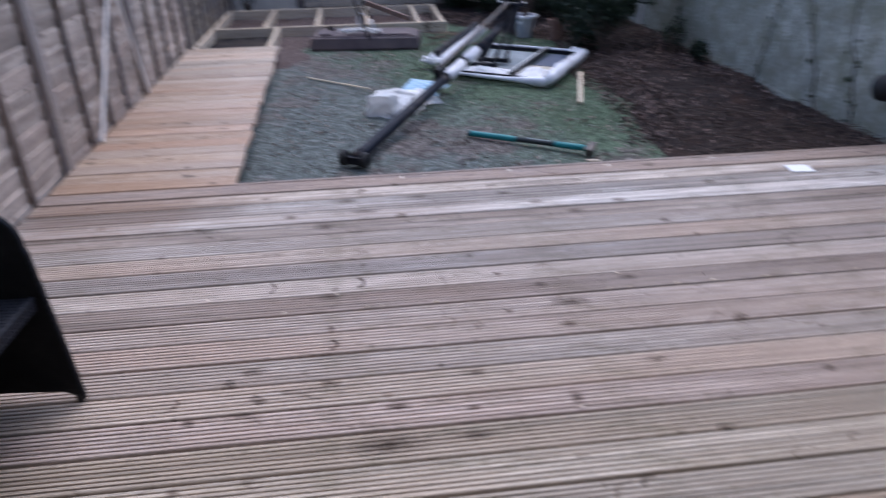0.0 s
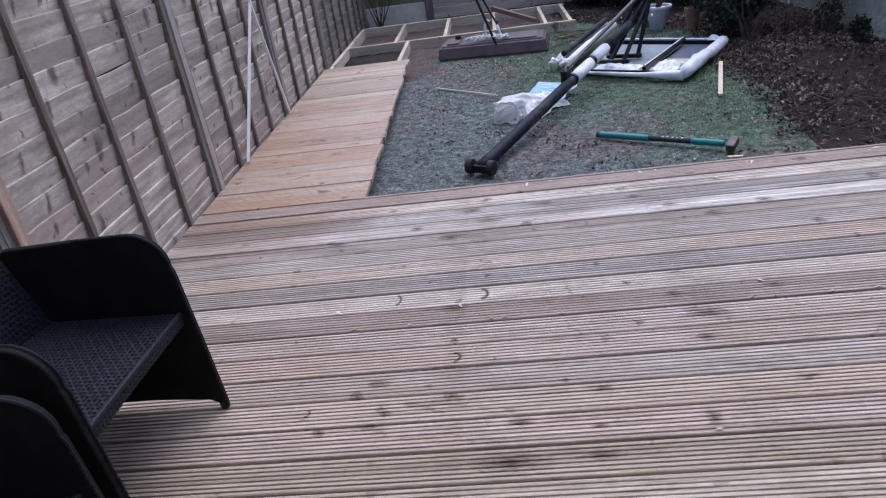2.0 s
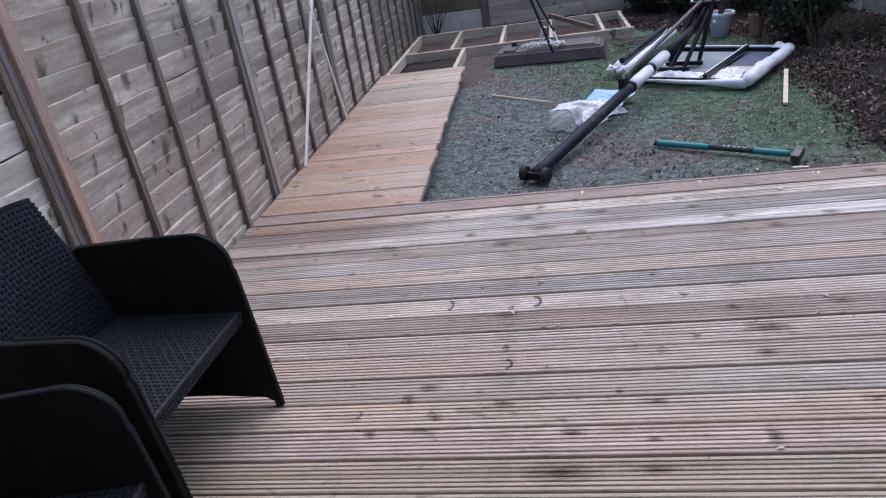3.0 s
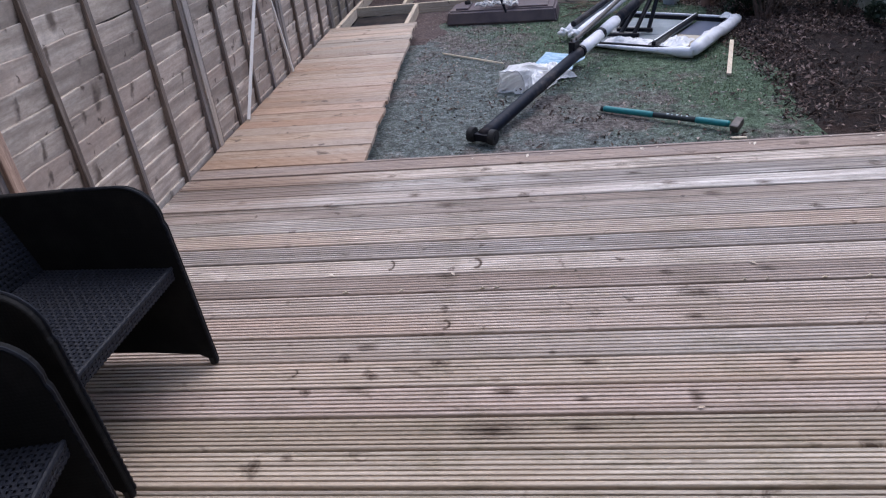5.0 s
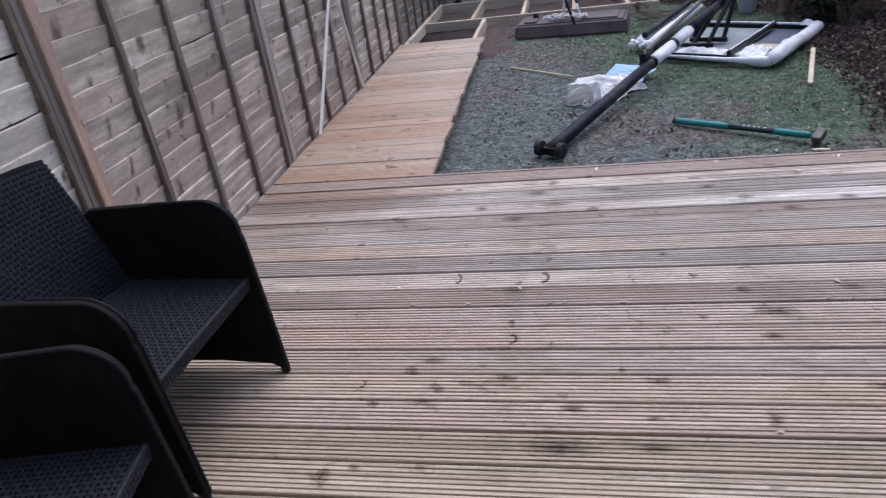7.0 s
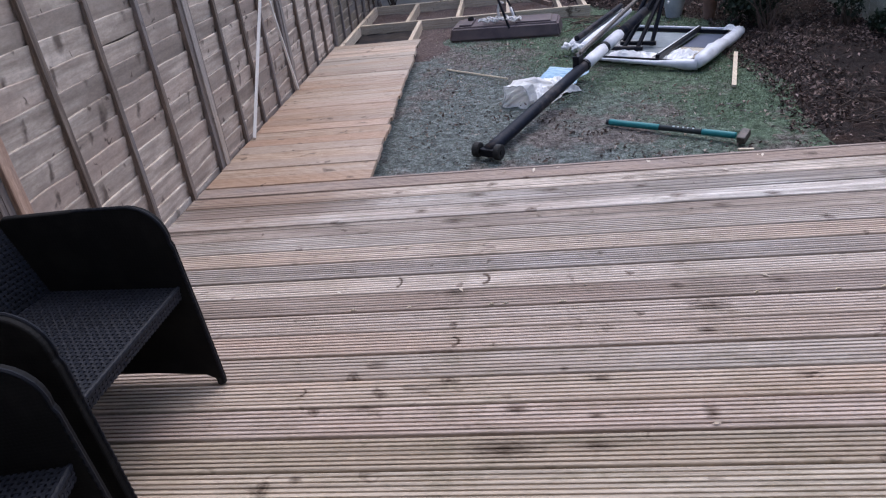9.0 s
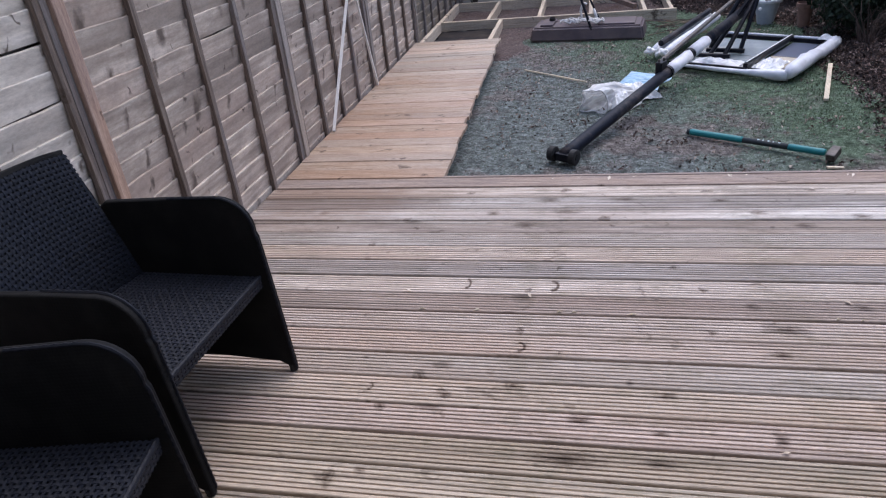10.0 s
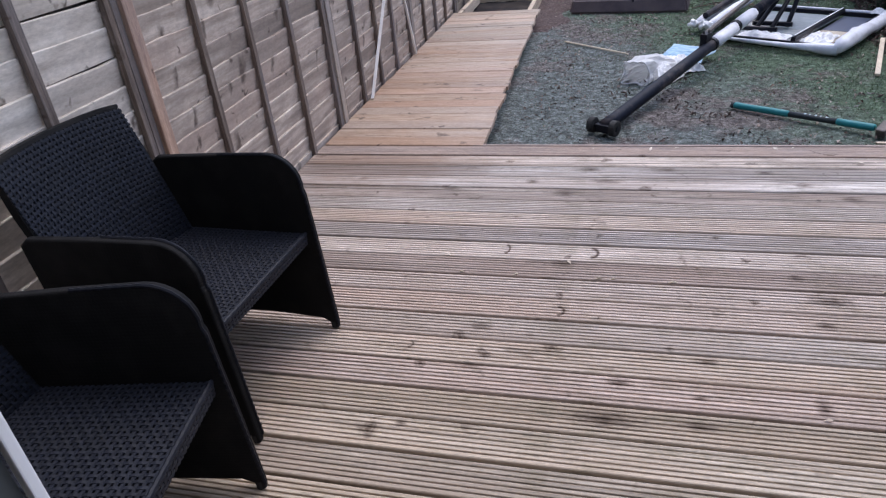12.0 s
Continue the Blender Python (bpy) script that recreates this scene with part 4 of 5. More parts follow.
def build_basketball_stand():
    """A taken-down hoop stand: wheeled pole lying over its padded backboard."""
    hoop = base("basketball_stand", pose(0, 0, 0), label="dismantled black basketball stand with a white-padded backboard lying on grass", category="basketball stand")
    a, e = Vector((0.065, 4.19, -0.098)), Vector((1.62, 6.98, 0.2))
    at = lambda t: a.lerp(e, t)
    d = (e - a).normalized()
    pole = part("pole", tube([at(t) for t in (0.0, 0.03, 0.3, 0.48)], [0.046, 0.043, 0.043, 0.042], 18), pole_paint, hoop, smooth=True)
    part("white_sleeve", tube([at(t) for t in (0.485, 0.52, 0.6)], [0.044, 0.047, 0.046], 18, 0.12), wrap_white, pole, "white wrapped section", True)
    part("white_sleeve", tube([at(t) for t in (0.615, 0.66, 0.715)], [0.047, 0.048, 0.045], 18, 0.12), wrap_white, pole, "white wrapped section", True)
    part("collar", tube([at(0.6), at(0.615)], 0.05, 16), steel_black, pole)
    part("collar", tube([at(0.476), at(0.486)], 0.049, 16), steel_black, pole)
    part("upper_tube", tube([at(t) for t in (0.71, 0.85, 1.0)], [0.042, 0.042, 0.042], 18), pole_paint, pole, smooth=True)
    side = d.cross(Vector((0, 0, 1))).normalized()
    # axle with two wheels at the low end
    part("axle", tube([a - side * 0.1, a + side * 0.09], 0.014, 10), steel_black, hoop)
    for s, off in ((-1, 0.085), (1, 0.07)):
        c = a + side * s * off
        wheel = part("wheel", tube([c - side * 0.022, c - side * 0.018, c + side * 0.018, c + side * 0.022], [0.042, 0.05, 0.05, 0.042], 22), rubber, hoop, smooth=False)
        part("hub", tube([c - side * 0.026, c + side * 0.026], 0.02, 12), steel_black, wheel)
    part("end_bracket", box(-0.05, 0.05, -0.035, 0.03, -0.03, 0.02, 0.006, m=Matrix.Translation(a) @ pose(0, 0, 0, 0, 0, -29)), steel_black, hoop)
    # brace beside the pole
    part("brace", tube(between(at(0.46) + Vector((-0.05, 0.04, 0.07)), (1.60, 6.86, 0.41), 3), 0.018, 10), iron, hoop, "thin brown-grey brace bar")
    clamp = part("clamp", box(-0.025, 0.025, -0.05, 0.05, -0.03, 0.07, 0.006, m=Matrix.Translation(at(0.465) + Vector((-0.03, 0, 0.03))) @ pose(0, 0, 0, 0, 0, -29)), steel_black, hoop)
    for k in (-0.02, 0.02):
        part("bolt", lathe([(0.009, 0.0), (0.009, 0.02), (0.004, 0.024)], 8, tuple(at(0.465) + Vector((-0.03 + k, k, 0.1)))), iron, clamp)
    # backboard: u runs from the thick roll to the far pads, v away from the deck
    o = Vector((1.755, 5.80, GROUND + 0.055))
    u, v = Vector((-0.85, 0.527, 0)), Vector((0.527, 0.85, 0))
    P = lambda s, t, z=0.0: o + u * s + v * t + Vector((0, 0, z))
    roll = part("padding_roll", tube([P(-0.01, t, 0.02 + 0.012 * math.sin(t * 5)) for t in np.linspace(-0.03, 1.22, 14)],
                                     [0.036, 0.054, 0.058, 0.056, 0.057, 0.055, 0.057, 0.054, 0.055, 0.053, 0.054, 0.052, 0.05, 0.03], 16, 0.3), foam_white, hoop, "thick white foam roll", True)
    part("padding_edge", tube([P(s, 0.0 - 0.02 * math.sin(s * 4), 0.0) for s in np.linspace(0.0, 1.0, 12)],
                              [0.042, 0.04, 0.031, 0.025, 0.021, 0.019, 0.018, 0.016, 0.015, 0.014, 0.013, 0.012], 12, 0.35, seed=3.0), foam_white, hoop, "white foam edging", True)
    part("padding_edge", tube([P(s, 1.2, 0.02) for s in np.linspace(0.05, 1.05, 8)], 0.014, 10, 0.2), foam_white, hoop, "white foam edging", True)
    for s0, t0, r in ((1.15, 0.2, 0.042), (1.28, 0.24, 0.042)):
        part("padding_roll", tube([P(s0, t, 0.03 + 0.1 * (t - t0)) for t in np.linspace(t0, t0 + 1.15, 10)],
                                  [0.03, r, r * 1.05, r, r * 0.95, r, r, r * 0.95, r, 0.03], 14, 0.3, seed=s0), wrap_white if s0 < 1.2 else foam_white, hoop, "long wrapped white roll", True)
    part("tube_bar", tube([P(1.22, 0.28, 0.1), P(1.22, 1.3, 0.2)], 0.028, 12), pole_paint, hoop, "dark bar between the rolls")
    for k, (s, t) in enumerate(((1.12, 0.18), (1.2, 0.2), (1.3, 0.22), (1.18, 1.32), (1.28, 1.36))):
        bm = bmesh.new()
        bmesh.ops.create_icosphere(bm, subdivisions=3, radius=0.038)
        for vert in bm.verts:
            vert.co *= 1 + 0.8 * noise.noise(vert.co * 34 + Vector((k, 0, 0)))
        bm.transform(Matrix.Translation(P(s, t, 0.04 + (0.1 if t > 1 else 0))))
        part("wrapping", bm, plastic_bag, hoop, "crumpled white wrapping", True)
    # dark frame and panels
    for p, q in ((P(0.05, 0.05), P(1.02, 0.05)), (P(0.05, 1.17), P(1.02, 1.17)), (P(0.06, 0.06), P(0.06, 1.16)), (P(1.0, 0.06), P(1.0, 1.16)), (P(0.36, 0.06, 0.03), P(0.36, 1.16, 0.03))):
        part("frame_bar", tube(between(p, q), 0.024, 4), steel_black, hoop)
    # the bar's highlight, laid on as a thin white strip
    part("bar_strip", box(-0.006, 0.006, -0.53, 0.53, 0, 0.004, 0.001, m=Matrix.Translation(P(0.36, 0.61, 0.055)) @ pose(0, 0, 0, 0, 0, math.degrees(math.atan2(v.y, v.x)) - 90)),
         white_pvc, hoop, "pale strip that stands in for the highlight along the bar")
    for k, (s0, t0, w, l) in enumerate(((0.66, 0.2, 0.4, 0.24), (0.24, 0.3, 0.22, 0.3), (0.06, 1.16, 0.14, 0.12))):
        wrap = crumple(w, l, 0.045, 16, 30.0 + k, 0.02)
        wrap.transform(Matrix.Translation(P(s0, t0, -0.012 if k < 2 else 0.03)) @ pose(0, 0, 0, 0, 0, 148))
        part("wrapping", wrap, plastic_bag, hoop, "crumpled clear-white wrapping")
    for s0, s1, t0, t1, mt in ((0.08, 0.34, 0.08, 0.62, panel_sand), (0.08, 0.34, 0.63, 1.15, panel_grey), (0.38, 0.98, 0.08, 0.55, panel_clear), (0.38, 0.98, 0.56, 1.15, panel_clear)):
        bm = bmesh.new()
        c = [P(s0, t0, -0.03), P(s1, t0, -0.03), P(s1, t1, -0.03), P(s0, t1, -0.03)]
        lo = [bm.verts.new(p) for p in c]
        hi = [bm.verts.new(p + Vector((0, 0, 0.012))) for p in c]
        bm.faces.new(hi)
        bm.faces.new(lo[::-1])
        for k in range(4):
            bm.faces.new((lo[k], lo[(k + 1) % 4], hi[(k + 1) % 4], hi[k]))
        bmesh.ops.recalc_face_normals(bm, faces=bm.faces[:])
        part("panel", bm, mt, hoop)
    # struts that carry the pole's head above the board
    top = Vector((1.66, 6.9, 0.36))
    for p, q in ((P(0.93, 0.3), top + Vector((-0.05, -0.05, -0.1))), (P(0.78, 0.3), top), (P(0.66, 0.34), top + Vector((0.05, 0, 0.02))),
                 (P(0.86, 0.5), top + Vector((-0.03, 0.02, 0.1))), (P(0.6, 0.55), top + Vector((0.06, -0.02, 0.06)))):
        part("strut", tube(between(p, q), 0.02, 8), steel_black, hoop)
    part("cross_bar", tube(between(P(0.95, 0.3, 0.02), P(0.6, 0.34, 0.02)), 0.02, 8), steel_black, hoop)
    part("cross_bar", tube(between(P(0.88, 0.5, 0.02), P(0.56, 0.56, 0.02)), 0.02, 8), steel_black, hoop)
    part("cross_bar", tube(between(top + Vector((-0.12, 0.05, 0.03)), top + Vector((0.12, -0.06, 0.03)), 2), 0.022, 8), steel_black, hoop)
    for k, p in enumerate((top + Vector((-0.12, 0.05, 0.05)), top + Vector((0.1, -0.05, 0.05)), top + Vector((-0.03, -0.1, -0.1)), top + Vector((0.05, -0.1, -0.13)))):
        bm = bmesh.new()
        bmesh.ops.create_icosphere(bm, subdivisions=2, radius=0.014, matrix=Matrix.Translation(p))
        part("bolt", bm, white_pvc, hoop, "pale bolt cap", True)


def build_stand_base():
    """The water-filled foot of the stand, with the net bundled on it."""
    foot = base("stand_base", pose(0.18, 7.62, GROUND, 0, 0, -7), label="dark brown moulded plastic stand base on the lawn", category="stand base")
    bm = box(-0.61, 0.61, 0.0, 0.52, 0.0, 0.15, 0.0)
    for vert in bm.verts:
        if vert.co.z > 0.1:
            vert.co.x *= 0.95
            vert.co.y = 0.03 + vert.co.y * 0.86
    bmesh.ops.bevel(bm, geom=bm.edges[:], offset=0.022, segments=3, affect="EDGES")
    part("body", bm, base_plastic, foot, smooth=False)
    part("raised_rib", box(-0.5, -0.36, 0.08, 0.42, 0.145, 0.172, 0.012), base_plastic, foot)
    part("raised_rib", box(0.12, 0.5, 0.08, 0.42, 0.145, 0.168, 0.012), base_plastic, foot)
    part("cap", lathe([(0.03, 0.14), (0.034, 0.142), (0.034, 0.2), (0.028, 0.206)], 16, (-0.4, 0.3, 0.0)), rubber, foot, "black screw cap")
    part("strut", tube(between((0.06, 0.03, 0.11), (-0.26, 0.36, 0.86), 2), 0.014, 8), steel_black, foot, "thin dark steel strut")
    part("strut", tube(between((0.12, 0.3, 0.15), (-0.24, 0.4, 0.86), 2), 0.011, 8), steel_black, foot, "thin dark steel strut")
    net = base("hoop_net", pose(0.18, 7.62, GROUND, 0, 0, -7), label="white cord net bundled in loops on the plastic base", category="net")
    rng = random.Random(21)
    for k in range(13):
        c = Vector((-0.22 + 0.36 * k / 12, 0.13 + rng.uniform(-0.05, 0.09), 0.165))
        r = rng.uniform(0.03, 0.06)
        ph = rng.uniform(0, 6)
        pts = [c + Vector((r * 1.25 * math.cos(q + ph), r * math.sin(q + ph), 0.012 + 0.03 * abs(math.sin(q * 1.5 + ph)))) for q in np.linspace(0, 6.0, 16)]
        part("net_loop", tube(pts, 0.008, 6), net_cord, net, smooth=True)
    for pts in ([(-0.06, 0.2, 0.17), (-0.08, 0.22, 0.27), (-0.06, 0.24, 0.36), (-0.02, 0.25, 0.34)], [(0.1, 0.16, 0.17), (0.09, 0.18, 0.23), (0.06, 0.2, 0.3)]):
        part("net_loop", tube(pts, 0.014, 8), net_cord, net, smooth=True)


def crumple(w, l, h, n, seed, fold=0.03):
    """A crumpled, thick sheet or bag with a hollow."""
    bm = bmesh.new()
    g = []
    for j in range(n + 1):
        row = []
        for i in range(n + 1):
            s, t = i / n * 2 - 1, j / n * 2 - 1
            r = max(abs(s), abs(t))
            hump = h * (1 - r ** 2.2) * (0.75 + 0.5 * noise.noise((s * 1.2, t * 1.2, seed)))
            z = hump + fold * (0.5 - 2.2 * abs(noise.noise((s * 2.6, t * 2.6, seed + 7)))) + fold * 0.5 * noise.noise((s * 7, t * 7, seed + 3))
            k = 1 + 0.22 * noise.noise((s * 1.1 + seed, t * 1.1, 4))
            row.append(bm.verts.new((w / 2 * s * k, l / 2 * t * k, max(0.003, z))))
        g.append(row)
    for a, b in zip(g, g[1:]):
        for i in range(n):
            bm.faces.new((a[i], a[i + 1], b[i + 1], b[i]))
    bmesh.ops.recalc_face_normals(bm, faces=bm.faces[:])
    bmesh.ops.solidify(bm, geom=bm.faces[:], thickness=-0.003)
    return bm


def build_lawn_things():
    bag = base("plastic_bag", label="crumpled white plastic bag lying open on the lawn", category="plastic bag")
    spine = [(0.255, 5.2, 0.07), (0.285, 5.27, 0.076), (0.335, 5.36, 0.074), (0.395, 5.43, 0.07), (0.46, 5.48, 0.066), (0.53, 5.49, 0.058)]
    sack = tube([(x, y, GROUND + z) for x, y, z in spine], [0.118, 0.102, 0.092, 0.085, 0.07, 0.045], 28, 0.4, caps=False, seed=2.0)
    for vert in sack.verts:
        vert.co.z = max(vert.co.z, GROUND + 0.004 + 0.01 * abs(noise.noise(vert.co * 14)))
        vert.co += Vector((1, 0.6, 0.5)) * (0.024 * (0.4 - 2 * abs(noise.noise(vert.co * 9))) + 0.016 * noise.noise(vert.co * 23))
        vert.co.z = max(vert.co.z, GROUND + 0.003)
    sack.verts.ensure_lookup_table()
    rim = [v.co.copy() for v in sack.verts[:28]]
    part("bag_rim", tube(rim + rim[:1], 0.006, 6), plastic_bag, bag, smooth=True)
    bmesh.ops.solidify(sack, geom=sack.faces[:], thickness=0.003)
    part("bag_body", sack, plastic_bag, bag, smooth=False)
    lobe = crumple(0.34, 0.3, 0.11, 26, 5.0, 0.03)
    lobe.transform(pose(0.57, 5.58, GROUND + 0.004, 0, 0, 20))
    part("bag_neck", lobe, plastic_bag, bag)
    twist = crumple(0.2, 0.26, 0.12, 18, 12.0, 0.03)
    twist.transform(pose(0.47, 5.33, GROUND + 0.004, 0, 0, -30))
    part("bag_fold", twist, plastic_bag, bag)
    blue = crumple(0.36, 0.27, 0.02, 18, 9.0, 0.008)
    blue.transform(pose(0.66, 5.84, GROUND + 0.05, 10, 0, -30))
    tagged(link("blue_packet", blue, plastic_blue), "pale blue and white plastic packet beside the pole", "packet")
    tagged(link("thin_rod", tube(between((-0.37, 6.48, GROUND + 0.02), (0.2, 5.97, GROUND + 0.025), 3), 0.008, 8), stick_wood), "thin pale wooden rod lying on the lawn", "rod")
    # sledge hammer
    h0, h1 = Vector((0.885, 4.64, GROUND + 0.03)), Vector((1.618, 4.147, GROUND + 0.05))
    at = lambda t: h0.lerp(h1, t)
    ham = base("sledgehammer", label="sledgehammer with a teal and black handle lying on the lawn", category="sledgehammer")
    handle = part("handle", tube([at(t) for t in (0.0, 0.01, 0.06, 0.36, 0.4)], [0.018, 0.022, 0.021, 0.021, 0.019], 14), grip_green, ham, "teal rubber grip", True)
    part("end_cap", tube([at(-0.02), at(0.0)], 0.021, 14), grip_black, handle)
    part("shaft", tube([at(t) for t in (0.395, 0.55, 0.72)], 0.018, 14), grip_black, ham, "black middle of the shaft", True)
    mark = plain("pale_print", (0.55, 0.68, 0.7), 0.5, 0, 0.1, 20, 0.05)
    for k, long in enumerate((0.014, 0.008, 0.012, 0.006, 0.014)):
        t0 = 0.5 + 0.036 * k
        part("print_bar", tube([at(t0) + Vector((0, 0, 0.0125)), at(t0 + long) + Vector((0, 0, 0.0125))], 0.008, 10), mark, ham, "pale lettering bar")
    part("shaft_sleeve", tube([at(t) for t in (0.715, 0.73, 0.93, 0.95)], [0.019, 0.021, 0.021, 0.019], 14), grip_green, ham, "teal sleeve below the head", True)
    c = at(1.0)
    part("head", box(-0.026, 0.026, -0.048, 0.048, -0.026, 0.026, 0.009, m=Matrix.Translation(c) @ pose(0, 0, 0, 0, 0, -38) @ pose(0, 0, 0, 20, 0, 0)), iron, ham, "rusty grey iron head")
    chip = box(-0.045, 0.045, -0.011, 0.011, 0, 0.012, 0.003, m=pose(1.6, 4.03, GROUND + 0.006, 0, 0, -6))
    tagged(link("wood_offcut", chip, stick_wood), "small pale wood offcut by the hammer", "offcut")
    slat = box(-0.017, 0.017, -0.5, 0.5, 0, 0.02, 0.003, m=pose(2.037, 5.745, GROUND + 0.008, 0, 0, -17.1))
    tagged(link("wood_stick", slat, stick_wood), "pale wooden stake lying at the lawn's edge", "stake")
    card = box(-0.065, 0.065, -0.05, 0.05, 0, 0.006, 0.001, m=pose(2.58, 3.365, 0.002, 0, 0, -6))
    tagged(link("white_card", card, paper_white), "small white card lying on the deck", "card")
    # two white battens leaning together on the fence
    tagged(link("white_batten", tube(between((-1.572, 4.48, 0.01), (-1.588, 5.62, 1.2), 2), 0.013, 4), white_batten),
           "white painted batten leaning on the fence", "batten", "leaning battens")
    tagged(link("white_batten", tube(between((-1.568, 5.65, 0.014), (-1.592, 5.33, 1.18), 2), 0.0115, 4), white_batten),
           "thin white painted batten leaning on the fence", "batten", "leaning battens")
    lamp = lathe([(0.03, 0.0), (0.075, 0.01), (0.09, 0.05), (0.08, 0.1), (0.045, 0.125), (0.004, 0.13)], 20)
    lamp.transform(pose(WALL_X - 0.002, 4.01, 0.25, 0, -90, 0))
    tagged(link("wall_fitting", lamp, rubber, True), "black round fitting on the garden wall", "wall fitting")


# ---------------------------------------------------------------- plants


def branchy(name_parent, root, height, spread, count, rng, material, r0=0.012):
    for k in range(count):
        a = rng.uniform(0, 6.283)
        tip = Vector(root) + Vector((math.cos(a) * spread * rng.uniform(0.3, 1), math.sin(a) * spread * rng.uniform(0.3, 1), height * rng.uniform(0.6, 1)))
        mid = Vector(root).lerp(tip, 0.5) + Vector((rng.gauss(0, 0.03), rng.gauss(0, 0.03), 0.06))
        part("stem", tube([Vector(root) + Vector((rng.gauss(0, 0.02), rng.gauss(0, 0.02), 0)), mid, tip], [r0, r0 * 0.6, r0 * 0.25], 6), material, name_parent)


def build_shrub(name, label, root, blobs, per, leaf, size, seed, stems=7):
    """Stems and clumped leaves inside uneven blobs (x, y, z, rx, ry, rz)."""
    rng = random.Random(seed)
    shrub = base(name, label=label, category="shrub")
    height = max(b[2] + b[5] * 0.5 for b in blobs) - root[2]
    branchy(shrub, root, height, max(b[3] for b in blobs) * 0.8, stems, rng, bark, 0.011)
    for b in blobs:
        spots = []
        while len(spots) < per:
            d = Vector((rng.gauss(0, 1), rng.gauss(0, 1), rng.gauss(0, 1))).normalized()
            r = rng.uniform(0.25, 1.0) ** 0.5 * (0.75 + 0.4 * noise.noise(d * 2.2 + Vector((b[0], b[1], seed))))
            p = Vector((b[0] + d.x * b[3] * r, b[1] + d.y * b[4] * r, b[2] + d.z * b[5] * r))
            if p.x < WALL_X - 0.03 and p.z > GROUND + 0.03 and p.y < BACK_Y - 0.05:
                spots.append(p)
        me = leaf_mesh("foliage", spots, leaf, size, size * 0.55, 0.25, 1.0, rng)
        ob = new("foliage", me)
        ob.parent = shrub
    return shrub


def build_plants():
    build_shrub("evergreen_shrub", "dense dark evergreen shrub in the corner bed", (2.72, 7.2, GROUND),
                [(2.6, 7.1, 0.26, 0.42, 0.36, 0.4), (2.5, 7.5, 0.45, 0.36, 0.35, 0.45), (2.98, 7.4, 0.55, 0.42, 0.45, 0.55), (2.62, 7.75, 0.75, 0.42, 0.45, 0.5), (2.75, 7.8, 1.2, 0.55, 0.5, 0.5)],
                2600, evergreen, 0.055, 31)
    build_shrub("hedge", "dark overgrown hedge against the back fence", (1.9, 9.9, GROUND),
                [(1.55, 10.05, 0.2, 0.36, 0.35, 0.55), (2.0, 9.6, 0.25, 0.5, 0.45, 0.5), (2.6, 9.1, 0.3, 0.5, 0.5, 0.55), (2.4, 9.7, 0.7, 0.6, 0.5, 0.7), (3.1, 9.5, 0.6, 0.5, 0.6, 0.8), (2.1, 9.9, 1.2, 0.8, 0.4, 0.6)],
                2200, evergreen, 0.06, 32)
    build_shrub("low_shrub", "small dark shrub at the foot of the wall", (3.3, 6.75, GROUND),
                [(3.36, 6.85, 0.05, 0.14, 0.2, 0.22), (3.42, 6.4, -0.02, 0.1, 0.16, 0.12)], 260, evergreen, 0.045, 33, 7)
    rng = random.Random(40)
    ivy = base("climbing_ivy", label="thin dark ivy climbing the garden wall", category="ivy")
    for y0, lean, top in ((7.2, 0.1, 1.1), (4.7, 0.5, 1.0), (5.6, -0.2, 0.7), (4.3, 0.25, 0.8)):
        pts = [(WALL_X - 0.012, y0 + lean * k / 8 + rng.gauss(0, 0.02), GROUND + (top - GROUND) * k / 8) for k in range(9)]
        part("stem", tube(pts, [0.007 - 0.0006 * k for k in range(9)], 5), bark, ivy)
        thick = 80 if y0 > 7 else 16
        spots = [Vector(pts[rng.randrange(9)]) + Vector((-abs(rng.gauss(0.015, 0.02)), rng.gauss(0, 0.03), rng.gauss(0, 0.06))) for _ in range(thick)]
        ob = new("foliage", leaf_mesh("foliage", spots, ivy_leaf, 0.045, 0.035, 0.25, 0.7, rng))
        ob.parent = ivy
    # bare shrub in the far corner by the fence
    bare = base("bare_shrub", label="bare twiggy shrub in front of the concrete board", category="shrub")
    branchy(bare, (-1.38, 10.1, GROUND), 0.75, 0.35, 9, rng, bark, 0.012)
    dry = base("bare_shrub", label="dry brown stems in the bed below the evergreen shrub", category="shrub")
    branchy(dry, (2.62, 6.75, GROUND), 0.5, 0.3, 16, rng, twig, 0.006)
    # pots
    pot = base("flower_pot", pose(2.045, 8.0, GROUND), label="blue-grey glazed pot with dry stems", category="flower pot", group="flower pots")
    part("pot", lathe([(0.075, 0.0), (0.08, 0.01), (0.118, 0.19), (0.125, 0.222), (0.14, 0.226), (0.14, 0.25), (0.122, 0.25), (0.114, 0.21), (0.01, 0.19)], 30), blue_glaze, pot, smooth=False)
    part("rim", lathe([(0.124, 0.224), (0.143, 0.225), (0.146, 0.24), (0.143, 0.254), (0.123, 0.254), (0.121, 0.24)], 30), wrap_white, pot, "paler rolled rim")
    part("soil", lathe([(0.01, 0.18), (0.108, 0.185), (0.115, 0.205), (0.004, 0.215)], 20), soil, pot)
    branchy(pot, (0, 0, 0.21), 0.4, 0.22, 26, rng, twig, 0.005)
    pot2 = base("flower_pot", pose(2.345, 7.72, GROUND), label="tall narrow terracotta pot with a rolled rim", category="flower pot", group="flower pots")
    part("pot", lathe([(0.048, 0.0), (0.052, 0.008), (0.072, 0.19), (0.075, 0.2), (0.088, 0.204), (0.09, 0.245), (0.08, 0.247), (0.072, 0.22), (0.01, 0.2)], 28), terracotta, pot2)
